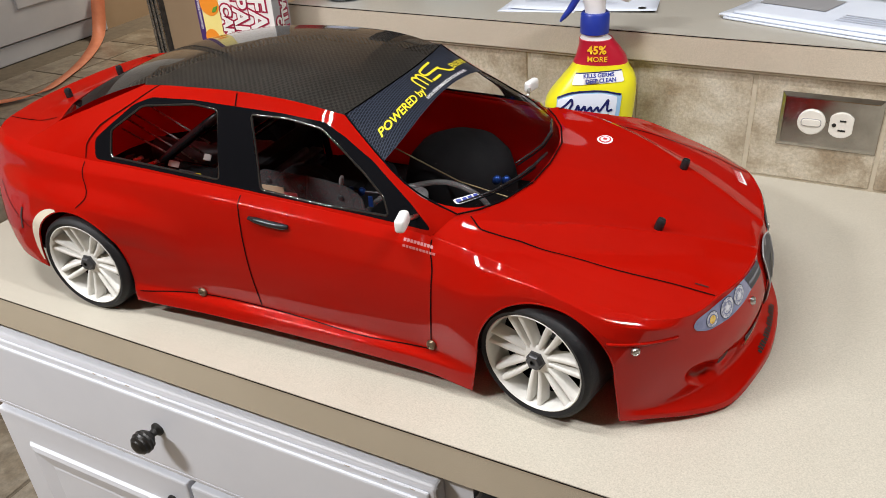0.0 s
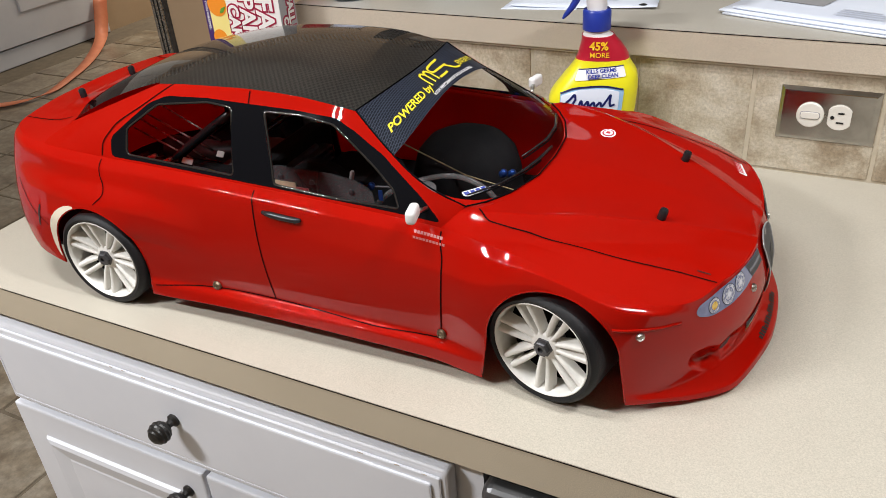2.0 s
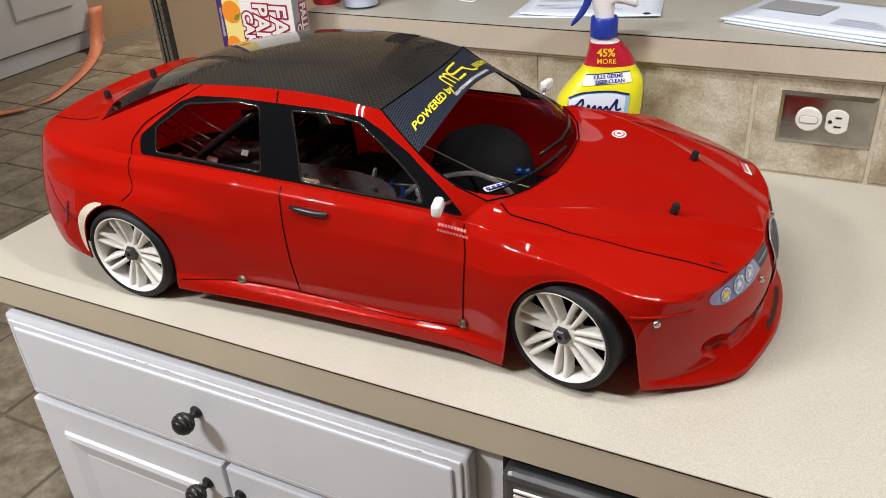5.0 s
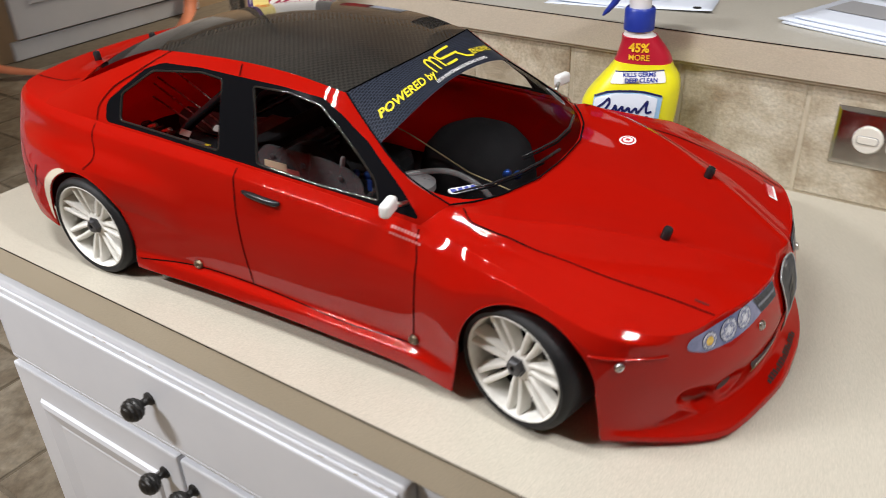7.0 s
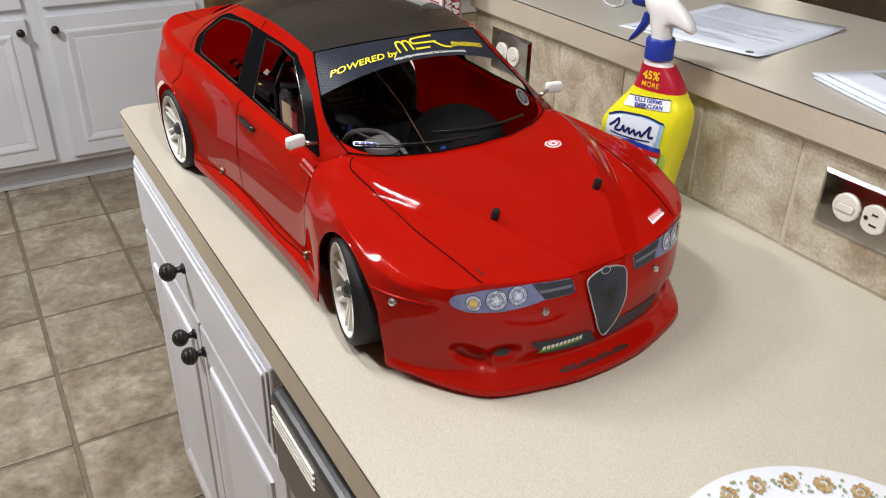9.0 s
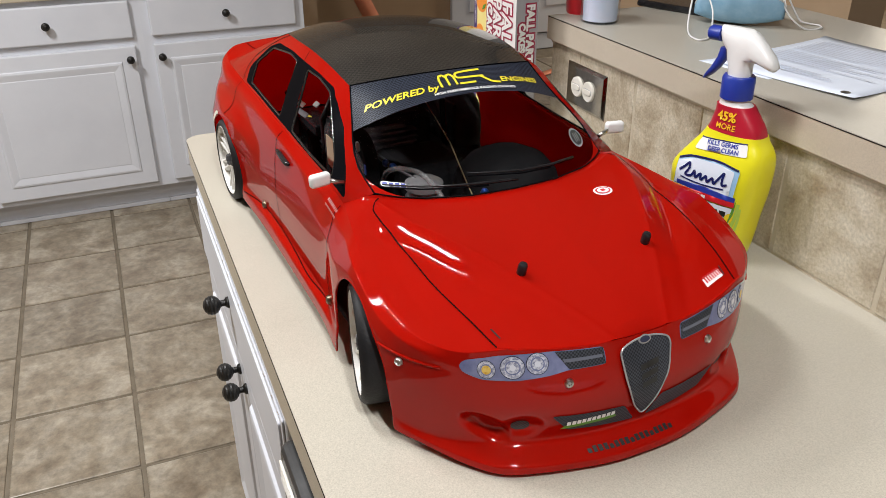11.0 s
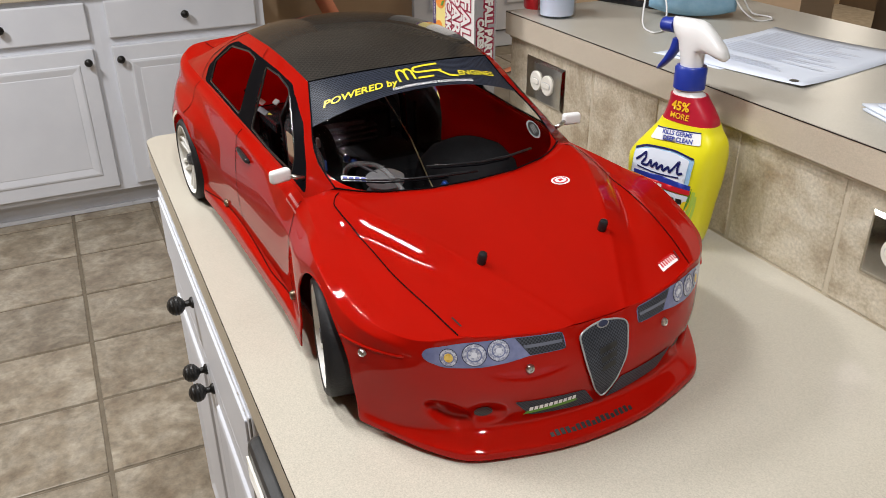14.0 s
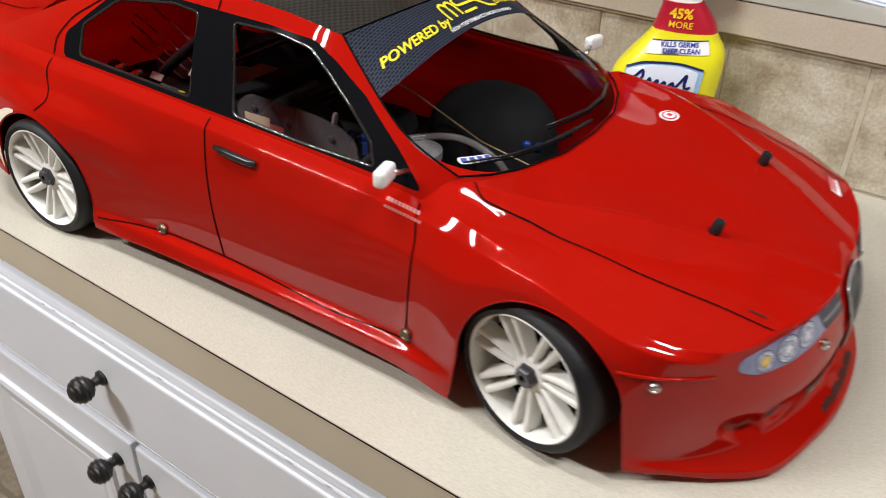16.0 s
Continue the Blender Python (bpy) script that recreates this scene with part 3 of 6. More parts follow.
# Frame added round the passage fill, out of view.
light_box(-3.6, 4.9, 1.0, 1.0, "square frame, added for the unseen passage fill light")


# ---- the model car ----
from mathutils.bvhtree import BVHTree
from mathutils.geometry import delaunay_2d_cdt

CAR = pose(0, 0.2657, ZC, 0, 0, 3.68)
car = empty("model_car", CAR, label="glossy red large-scale model touring car with carbon-look roof", category="model car")

# rings round the shell, from nose centre along one side to tail centre: (x, half width, height)
RING_LIP = [(0.182, 0, 0.005), (0.1798, 0.04, 0.005), (0.1708, 0.08, 0.005), (0.1520, 0.1315, 0.005), (0.1235, 0.1565, 0.006), (0.092, 0.1765, 0.009), (0.0625, 0.1955, 0.013), (-0.01, 0.199, 0.016), (-0.068, 0.2, 0.012), (-0.12, 0.196, 0.019), (-0.25, 0.194, 0.023), (-0.39, 0.193, 0.024), (-0.485, 0.194, 0.022), (-0.539, 0.197, 0.03), (-0.605, 0.198, 0.044), (-0.66, 0.185, 0.05), (-0.712, 0.145, 0.055), (-0.735, 0.08, 0.056), (-0.74, 0, 0.056)]
RING_LIP_TOP = [(0.1815, 0, 0.012), (0.1792, 0.04, 0.012), (0.1702, 0.08, 0.012), (0.1510, 0.1310, 0.0118), (0.1228, 0.156, 0.0118), (0.0915, 0.1765, 0.0138), (0.0615, 0.196, 0.019), (-0.01, 0.199, 0.03), (-0.069, 0.1995, 0.028), (-0.12, 0.196, 0.033), (-0.25, 0.193, 0.036), (-0.39, 0.19, 0.036), (-0.48, 0.193, 0.035), (-0.539, 0.198, 0.045), (-0.604, 0.198, 0.06), (-0.66, 0.187, 0.065), (-0.712, 0.148, 0.07), (-0.735, 0.08, 0.07), (-0.74, 0, 0.07)]
RING_LOW = [(0.161, 0, 0.0235), (0.159, 0.04, 0.0235), (0.151, 0.08, 0.0235), (0.1345, 0.121, 0.0225), (0.114, 0.1495, 0.0195), (0.088, 0.1735, 0.0178), (0.0595, 0.1965, 0.028), (-0.01, 0.2, 0.05), (-0.071, 0.198, 0.045), (-0.12, 0.188, 0.043), (-0.25, 0.184, 0.043), (-0.39, 0.183, 0.044), (-0.476, 0.19, 0.045), (-0.539, 0.199, 0.06), (-0.603, 0.198, 0.075), (-0.66, 0.187, 0.08), (-0.712, 0.15, 0.085), (-0.735, 0.08, 0.088), (-0.74, 0, 0.088)]
RING_MID = [(0.166, 0, 0.064), (0.1645, 0.04, 0.064), (0.1575, 0.08, 0.064), (0.1425, 0.1175, 0.064), (0.1205, 0.1495, 0.064), (0.0895, 0.1785, 0.064), (0.0565, 0.1985, 0.072), (-.01, .201, .09), (-.072, .1985, .085), (-.12, .189, .085), (-.25, .185, .085), (-.39, .185, .085), (-.475, .192, .09), (-.539, .201, .1), (-.603, .199, .098), (-.662, .184, .105), (-.708, .15, .112), (-.728, .08, .115), (-.733, 0, .115)]
RING_HIGH = [(.160, 0, .092), (.159, .04, .092), (.152, .08, .092), (.138, .118, .092), (.117, .152, .093), (.086, .183, .098), (.052, .2005, .105), (-.01, .200, .131), (-.075, .195, .118), (-.12, .187, .120), (-.25, .182, .125), (-.39, .1815, .128), (-.47, .1825, .132), (-.539, .1845, .137), (-.60, .1825, .134), (-.66, .172, .14), (-.70, .148, .15), (-.72, .08, .152), (-.725, 0, .152)]
RING_SHOULDER = [(0.1556, 0, 0.1013), (0.1552, 0.04, 0.1024), (0.1482, 0.0828, 0.1047), (0.1331, 0.123, 0.1058), (0.1143, 0.1542, 0.104), (0.0842, 0.1852, 0.1113), (0.0495, 0.1970, 0.1203), (-0.012, 0.1965, 0.1402), (-0.0757, 0.1825, 0.1405), (-0.1192, 0.177, 0.1455), (-0.25, 0.1755, 0.1545), (-0.39, 0.1745, 0.1615), (-0.47, 0.1735, 0.1645), (-0.539, 0.1735, 0.1675), (-0.6158, 0.1725, 0.1735), (-0.66, 0.163, 0.1785), (-0.6895, 0.144, 0.1815), (-0.709, 0.07, 0.18), (-0.714, 0, 0.18)]
RING_BELT = [(0.152, 0, 0.109), (0.152, 0.04, 0.111), (0.145, 0.085, 0.115), (0.129, 0.127, 0.117), (0.112, 0.156, 0.113), (0.083, 0.178, 0.1172), (0.048, 0.1875, 0.1254), (-0.012, 0.1862, 0.1418), (-0.076, 0.1745, 0.1502), (-0.119, 0.1665, 0.154), (-0.25, 0.165, 0.163), (-0.39, 0.164, 0.17), (-0.47, 0.163, 0.173), (-0.539, 0.163, 0.176), (-0.621, 0.162, 0.182), (-0.66, 0.155, 0.187), (-0.686, 0.136, 0.19), (-0.703, 0.07, 0.192), (-0.708, 0, 0.192)]
RINGS = [RING_LIP, RING_LIP_TOP, RING_LOW, RING_MID, RING_HIGH, RING_SHOULDER, RING_BELT]
WS_BASE = [(-.062, 0, .161), (-.065, .05, .161), (-.079, .094, .1612), (-.094, .12, .1615), (-.108, .137, .1615), (-.119, .1665, .154)]
HOOD_CENTRE = [(.152, 0, .109), (.10, 0, .131), (.03, 0, .149), (-.02, 0, .157), (-.062, 0, .161)]
DECK_FRONT = [(-.648, 0, .195), (-.644, .06, .1945), (-.622, .112, .190), (-.621, .162, .182)]
DECK_CENTRE = [(-.648, 0, .195), (-.68, 0, .189), (-.698, 0, .190), (-.708, 0, .192)]
RAIL = [(-.229, .1135, .2395), (-.286, .117, .250), (-.349, .117, .2535), (-.40, .116, .2525), (-.444, .113, .250), (-.478, .108, .246)]
ROOF_CENTRE = [(-.213, 0, .2475), (-.28, 0, .262), (-.35, 0, .2695), (-.40, 0, .2695), (-.45, 0, .264), (-.50, 0, .254)]
AXLES = [(-.007, .0588, .0590), (-.544, .0590, .0590)]  # x, height and tyre radius
ARCHES = [(-.004, .060, .0635, .0668, .12), (-.5445, .061, .0630, .0655, -.04)]  # x, height, half width, rise, slant of the legs


def curve(pts, n, mirror=False):
    return spline(np.linspace(0, len(pts) - 1, n), pts, mirror)


def span(pts, a, b, n):
    return spline(np.linspace(a, b, n), pts)


def grid_faces(rows, cols, flip=False):
    out = []
    for i in range(rows - 1):
        for j in range(cols - 1):
            f = (i * cols + j, i * cols + j + 1, (i + 1) * cols + j + 1, (i + 1) * cols + j)
            out.append(f[::-1] if flip else f)
    return out


def coons(c0, c1, d0, d1):
    """Patch between c0 (s=0), c1 (s=1), running along t, and d0 (t=0), d1 (t=1), running along s."""
    n, m = len(d0), len(c0)
    s, t = np.linspace(0, 1, n)[:, None, None], np.linspace(0, 1, m)[None, :, None]
    lc = (1 - s) * c0[None] + s * c1[None]
    ld = (1 - t) * d0[:, None] + t * d1[:, None]
    b = (1 - s) * (1 - t) * c0[0] + (1 - s) * t * c0[-1] + s * (1 - t) * c1[0] + s * t * c1[-1]
    return lc + ld - b


K = 28
NU, NV = 18 * K + 1, 115
ring_curves = np.array([curve(r, NU, True) for r in RINGS])
levels = np.linspace(0, 6, NV)
side = np.zeros((NV, NU, 3))
for j in range(NU):
    for c in range(3):
        soft_run = pchip(levels, np.arange(7), ring_curves[:, j, c])
        crisp = max(0.0, min(1.0, (6.5 * K - j) / K))
        fold = .85 * max(0.0, min(1.0, (j - 4.6 * K) / K, (12.5 * K - j) / (2.5 * K)))
        soft_run = np.where(levels > 4, fold * np.interp(levels, np.arange(7), ring_curves[:, j, c]) + (1 - fold) * soft_run, soft_run)
        side[:, j, c] = np.where(levels < 2, crisp * np.interp(levels, np.arange(7), ring_curves[:, j, c]) + (1 - crisp) * soft_run, soft_run)

for _ in range(32):
    side[:, 1:-1] = (side[:, :-2] + 2 * side[:, 1:-1] + side[:, 2:]) / 4
soft_side = side.copy()
for n in range(12):
    soft_side[1:-1] = (soft_side[:-2] + 2 * soft_side[1:-1] + soft_side[2:]) / 4
    if n == 2:
        firm_side = soft_side.copy()
# the lip is rolled over softly, the rest keeps its folds
roll = np.clip((2.6 - levels) / .4, 0, 1)[:, None, None]
side = roll * soft_side + (1 - roll) * firm_side
ring_curves[6] = side[-1]
# wedge of the rear wing that stands out from the door
sx, sz = side[..., 0], side[..., 2]
grow = np.clip((-sx - .395) / .09, 0, 1) * np.clip((sx + .70) / .09, 0, 1)
top_z = np.interp(-sx, [.39, .46, .51, .56, .70], [.124, .139, .145, .146, .152])
side[..., 1] += .0100 * grow / (1 + np.exp((sz - top_z) / .0042)) * np.clip((sz - top_z + .048) / .034, 0, 1) * (sx > -.70)
# hollow ducts in the bumper, below the lamps: a slanting scoop and a round bowl beside it
nose = side[..., 0] > .08
ly, lz = side[..., 1] - .1350, side[..., 2] - .0385
d2 = ((.825 * ly + .566 * lz) / .0190) ** 2 + ((.825 * lz - .566 * ly) / .0098) ** 2
scoop = np.exp(-d2 ** 3) * nose
d2 = ((side[..., 1] - .1085) / .0135) ** 2 + ((side[..., 2] - .0410) / .0098) ** 2
bowl = np.exp(-d2 * d2) * nose
side[..., 0] -= .0085 * scoop + .0045 * bowl
side[..., 1] -= .0050 * scoop + .0015 * bowl
belt_front, belt_side = ring_curves[6][: 4 * K + 1], ring_curves[6][4 * K : 9 * K + 1]
hood = coons(belt_front, curve(WS_BASE, len(belt_front)), curve(HOOD_CENTRE, len(belt_side), True), belt_side)
# two raised creases that run from the grille out to the screen pillars
hx, hy = hood[..., 0], hood[..., 1]
crease_y = np.interp(-hx, [-.152, -.124, -.087, -.03, .041, .09], [.028, .043, .065, .096, .131, .145])
gap = hy - crease_y
# the bonnet rises to the crease, rounds over and falls off ever steeper outside it, before the wing lifts again
reach = np.linspace(-.07, .07, 281)
fall = np.interp(reach, [-.065, -.03, -.004, .004, .0215, .031, .042, .062], [0, -.085, -.085, .20, .54, -.115, -.14, 0])
drop = -np.cumsum(fall) * (reach[1] - reach[0])
flank = np.interp(gap, reach, drop) * np.interp(hx, [-.06, -.03, .03, .095], [1.12, 1, 1, .25])
to_screen = np.clip((1 - np.linspace(0, 1, len(hood))) * 14, 0, 1)[:, None]
to_wing = np.clip((1 - np.linspace(0, 1, hood.shape[1])) * 7, 0, 1)[None]
hood[..., 2] += (flank + 0.0008 * np.exp(-(np.abs(gap) / 0.004) ** 1.7)) * to_screen * to_wing
# the raised heart of the nose above the grille
hood[..., 2] += np.clip(np.linspace(0, 12, len(hood)), 0, 1)[:, None] * 0.004 * np.exp(-(((hx - .15) / .03) ** 2) - (hy / .024) ** 2)
deck = coons(curve(DECK_FRONT, 2 * K + 1), ring_curves[6][16 * K :][::-1], curve(DECK_CENTRE, 2 * K + 1), ring_curves[6][14 * K : 16 * K + 1])


def arch_gap(x, y, z):
    """How far a place lies inside a wheel opening (below 1), and that opening."""
    for ax, az, aw, ah, slant in ARCHES:
        if abs(y) > .15 and abs(x - ax) < .1:
            d = math.hypot((x - ax) / aw, (z - az) / ah) if z > az else abs(x - ax) / (aw + (az - z) * slant)
            if d < 1:
                return d, ax, az, z > az
    return 2, 0, 0, False


def shell_mesh(patches, arches=True):
    """Both halves of the given patches as one welded mesh, with the wheel openings cut."""
    bm = bmesh.new()
    for pts, flip in patches:
        r, c = pts.shape[:2]
        for sign in (1, -1):
            flat = pts.reshape(-1, 3) * (1, sign, 1)
            vs = [bm.verts.new(p) for p in flat]
            for f in grid_faces(r, c, flip ^ (sign < 0)):
                q = [vs[k] for k in f]
                if arches:
                    inside = sum(arch_gap(*v.co)[0] < 1 for v in q)
                    if inside == 4:
                        continue
                bm.faces.new(q)
    if arches:
        flank = BVHTree.FromPolygons([tuple(p) for p in side.reshape(-1, 3)], grid_faces(*side.shape[:2]))
        for v in bm.verts:
            d, ax, az, upper = arch_gap(*v.co)
            if d < 1:
                v.co.x = ax + (v.co.x - ax) / max(d, .05)
                if upper:
                    v.co.z = az + (v.co.z - az) / max(d, .05)
                hit = flank.ray_cast(Vector((v.co.x, .4, v.co.z)), Vector((0, -1, 0)))[0]
                if hit is not None and abs(hit.y - abs(v.co.y)) < .02:
                    v.co.y = math.copysign(hit.y, v.co.y)
    loose = [v for v in bm.verts if not v.link_faces]
    bmesh.ops.delete(bm, geom=loose, context="VERTS")
    bmesh.ops.remove_doubles(bm, verts=bm.verts, dist=0.0003)
    bmesh.ops.dissolve_degenerate(bm, edges=bm.edges, dist=0.0002)
    bmesh.ops.recalc_face_normals(bm, faces=bm.faces)
    return bm


# cabin side as a height field over x, z
def cabin_low(x):
    b = ring_curves[6][9 * K : 14 * K + 1]
    xs = np.r_[-.108, b[:, 0]][::-1]
    return np.interp(x, xs, np.r_[.137, b[:, 1]][::-1]), np.interp(x, xs, np.r_[.1615, b[:, 2]][::-1])


rail_c = curve(RAIL, 60)
PILLAR = [(-.107, .1372, .1637), (-.125, .1385, .1710), (-.142, .1395, .179), (-.160, .1365, .1895), (-.1925, .1255, .2105), (-.216, .1180, .2290)]
TOP_X = np.r_[[p[0] for p in PILLAR], rail_c[:, 0], -.622][::-1]
TOP_Y = np.r_[[p[1] for p in PILLAR], rail_c[:, 1], .112][::-1]
TOP_Z = np.r_[[p[2] for p in PILLAR], rail_c[:, 2], .190][::-1]


def cabin_y(x, z):
    yb, zb = cabin_low(x)
    yt, zt = np.interp(x, TOP_X, TOP_Y), np.interp(x, TOP_X, TOP_Z)
    plane = yb - .5 * (z - zb) + .0022 * max(0.0, 1 - abs(z - zb - .04) / .04)
    drop = yt - (yb - .5 * (zt - zb))
    k = min(max(1 - (zt - z) / min(.016, max(zt - zb, .002)), 0.0), 1.0)
    return plane + drop * (1 - math.sqrt(1 - .985 * k * k)) / (1 - math.sqrt(.015))


def inside(p, poly):
    hit = False
    for (x0, y0), (x1, y1) in zip(poly, poly[1:] + poly[:1]):
        if (y0 > p[1]) != (y1 > p[1]) and p[0] < (x1 - x0) * (p[1] - y0) / (y1 - y0) + x0:
            hit = not hit
    return hit


def rounded(poly, r, n=4):
    """An outline with its corners rounded."""
    out = []
    for k, p in enumerate(poly):
        a, b, c = Vector(poly[k - 1]), Vector(p), Vector(poly[(k + 1) % len(poly)])
        ra = min(r, (a - b).length * 0.45)
        rc = min(r, (c - b).length * 0.45)
        p0, p1 = b + (a - b).normalized() * ra, b + (c - b).normalized() * rc
        for i in range(n + 1):
            t = i / n
            q = (1 - t) ** 2 * p0 + 2 * t * (1 - t) * b + t * t * p1
            out.append((q.x, q.y))
    return out


def fill(outline, holes, step):
    """Triangles over an outline less its holes, with inner points every step."""
    loops = [outline, *holes]
    pts, edges = [], []
    for lp in loops:
        o = len(pts)
        fine = []
        for (x0, y0), (x1, y1) in zip(lp, lp[1:] + lp[:1]):
            n = max(1, int(math.hypot(x1 - x0, y1 - y0) / step))
            fine += [(x0 + (x1 - x0) * i / n, y0 + (y1 - y0) * i / n) for i in range(n)]
        pts += fine
        edges += [(o + i, o + (i + 1) % len(fine)) for i in range(len(fine))]
    rim_pts = list(pts)
    xs, ys = [p[0] for p in outline], [p[1] for p in outline]
    for i in range(int((max(xs) - min(xs)) / step) + 1):
        for j in range(int((max(ys) - min(ys)) / step) + 1):
            p = (min(xs) + (i + 0.5) * step, min(ys) + (j + 0.5) * step)
            if inside(p, outline) and not any(inside(p, h) for h in holes) and min((p[0] - q[0]) ** 2 + (p[1] - q[1]) ** 2 for q in rim_pts) > (.45 * step) ** 2:
                pts.append(p)
    co, _, tris, *_ = delaunay_2d_cdt([Vector(p) for p in pts], edges, [], 0, 1e-5)
    keep = []
    for f in tris:
        c = (sum(co[k].x for k in f) / 3, sum(co[k].y for k in f) / 3)
        if inside(c, outline) and not any(inside(c, h) for h in holes):
            keep.append(tuple(f))
    return co, keep


CABIN_OUT = [(float(x), float(z)) for x, z in zip(ring_curves[6][9 * K : 14 * K + 1, 0], ring_curves[6][9 * K : 14 * K + 1, 2])]
CABIN_OUT += [(-.622, .190)] + [(float(p[0]), float(p[2])) for p in rail_c[::-2]] + [(-.229, .2395)] + [(p[0], p[2]) for p in PILLAR[::-1]]
BLACK_OUT = rounded([(-.521, .1775), (-.523, .197), (-.474, .234), (-.452, .2415), (-.398, .2435), (-.343, .2418), (-.291, .2402), (-.244, .236), (-.223, .227), (-.188, .205), (-.147, .177), (-.121, .1578), (-.2, .1632), (-.328, .1696), (-.44, .1745)], .006)
PANE_REAR = rounded([(-.500, .181), (-.502, .207), (-.463, .233), (-.397, .2395), (-.367, .237), (-.357, .1745), (-.44, .1782)], .005)
PANE_FRONT = rounded([(-.307, .1712), (-.327, .236), (-.284, .236), (-.246, .2305), (-.222, .216), (-.1955, .1985), (-.173, .1805), (-.1655, .1645), (-.236, .1662)], .004)


def cabin_part(name, outline, holes, material, parent, sign, lift=0.0, step=.006, thick=0.0012, label=""):
    co, tris = fill(outline, holes, step)
    vs = [(p.x, sign * (cabin_y(p.x, p.y) + lift), p.y) for p in co]
    me = mesh_of(name, vs, [t if sign < 0 else t[::-1] for t in tris], material, True)
    e, nrm = .0045, []
    for p in co:
        fx = (cabin_y(p.x + e, p.y) - cabin_y(p.x - e, p.y)) / (2 * e)
        fz = (cabin_y(p.x, p.y + e) - cabin_y(p.x, p.y - e)) / (2 * e)
        nrm.append(Vector((-fx, sign, -fz)).normalized())
    near = [set() for _ in co]
    for t in tris:
        for k in t:
            near[k].update(t)
    for _ in range(40):
        nrm = [sum((nrm[j] for j in near[k]), nrm[k].copy()).normalized() for k in range(len(nrm))]
    # at the screen pillar's foot, normals are bent toward the wing to lose glare
    for k, p in enumerate(co):
        glare_bend = min(max((p.x + .175) / .035, 0.0), 1.0)
        nrm[k] = nrm[k].lerp(Vector((.12, sign * .93, .34)), .75 * glare_bend).normalized()
    me.normals_split_custom_set_from_vertices(nrm)
    return part(name, me, None, parent, label)


def screen_point(q, s):
    """Windscreen: q from -1 to 1 across, s from 0 at the base to 1 at the roof."""
    y = abs(q) * .137
    bx = float(np.interp(y, [0, .05, .094, .12, .137], [-.062, -.065, -.079, -.094, -.108]))
    bz = .1612 + .0022 * min(max((abs(q) - .72) / .28, 0.0), 1.0) ** 2
    tx, tz = -.213 - .016 * q * q, .2475 - .008 * q * q
    half = float(pchip([s], [0, .14, .28, .43, .70, 1.0], [.137, .1385, .1393, .1365, .1255, .1135])[0])
    b = .005 * 4 * s * (1 - s) * (1 - 2.1 * q**4)
    return Vector((bx + (tx - bx) * s + b * .5, q * half, bz + (tz - bz) * s + b))


def screen_mesh(name, q0, q1, s_low, s_high, material, lift, nq=40, ns=14):
    vs, fs = [], []
    for i in range(ns + 1):
        for j in range(nq + 1):
            q = q0 + (q1 - q0) * j / nq
            s = s_low(q) + (s_high(q) - s_low(q)) * i / ns
            vs.append(screen_point(q, s) + Vector((.5, 0, .86)) * lift)
    fs = grid_faces(ns + 1, nq + 1)
    return mesh_of(name, vs, fs, material)


def roof_point(q, s):
    c, r = spline([s * 5], ROOF_CENTRE)[0], spline([s * 5], RAIL)[0]
    k = abs(q) ** 2.3
    e = q * q
    return Vector((c[0] + (r[0] - c[0]) * e, q * r[1], c[2] + (r[2] - c[2]) * k))


def rear_glass_point(q, s):
    t = roof_point(q * .97, 1.0)
    b = spline([abs(q) * 2], DECK_FRONT)[0]
    w = .005 * 4 * s * (1 - s)
    return Vector((t.x + (b[0] - t.x) * s - w * .4, t.y + (math.copysign(b[1], q) - t.y) * s, t.z + (b[2] - t.z) * s + w))


def patch_mesh(name, fn, nq, ns, material, lift=0.0, q0=-1, q1=1, s0=0, s1=1):
    vs = []
    for i in range(ns + 1):
        for j in range(nq + 1):
            p = fn(q0 + (q1 - q0) * j / nq, s0 + (s1 - s0) * i / ns)
            vs.append(p + Vector((0, 0, lift)))
    return mesh_of(name, vs, grid_faces(ns + 1, nq + 1), material)


# -- shell --
body_bm = shell_mesh([(side, False), (hood, False), (deck, False)])
tree = BVHTree.FromBMesh(body_bm)
body = part("body_shell", body_bm, RED, car, "glossy red painted clear-plastic body shell", True, 42)
mod = body.modifiers.new("thickness", "SOLIDIFY")
mod.thickness, mod.offset, mod.material_offset = 0.0018, -1, 1
body.data.materials.append(RED_IN)
for sign in (-1, 1):
    cabin_part("cabin_side", CABIN_OUT, [BLACK_OUT], RED, body, sign, 0, .0035, .0016)
    trim = cabin_part("window_trim", BLACK_OUT, [PANE_REAR, PANE_FRONT], BLACK_TRIM, body, sign, 0, .0035, .0022, "gloss black window surround")
    for pane in (PANE_REAR, PANE_FRONT):
        if sign > 0:
            cabin_part("side_window", pane, [], CLEAR, body, sign, -.0012, .02, 0, "clear plastic side window")
        rim_line = [(x, sign * (cabin_y(x, z) - .0010), z) for x, z in pane]
        part("window_cut_edge", tube(rim_line, .0014, 8, True), GLOSS_EDGE, body, "gloss cut edge of the window opening", True)
roof = part("roof_panel", patch_mesh("roof_panel", roof_point, 40, 40, CARBON), None, car, "carbon-weave roof panel under lacquer")
part("windscreen", screen_mesh("windscreen", -1, 1, lambda q: 0.0, lambda q: 1.0, CLEAR_SCREEN, 0), None, car, "clear plastic windscreen")
part("rear_window", patch_mesh("rear_window", rear_glass_point, 30, 12, CLEAR_DARK, s0=.42), None, car, "smoked rear window")
part("roof_tail", patch_mesh("roof_tail", rear_glass_point, 30, 8, CARBON, s1=.42), None, car, "carbon-weave tail of the roof panel")
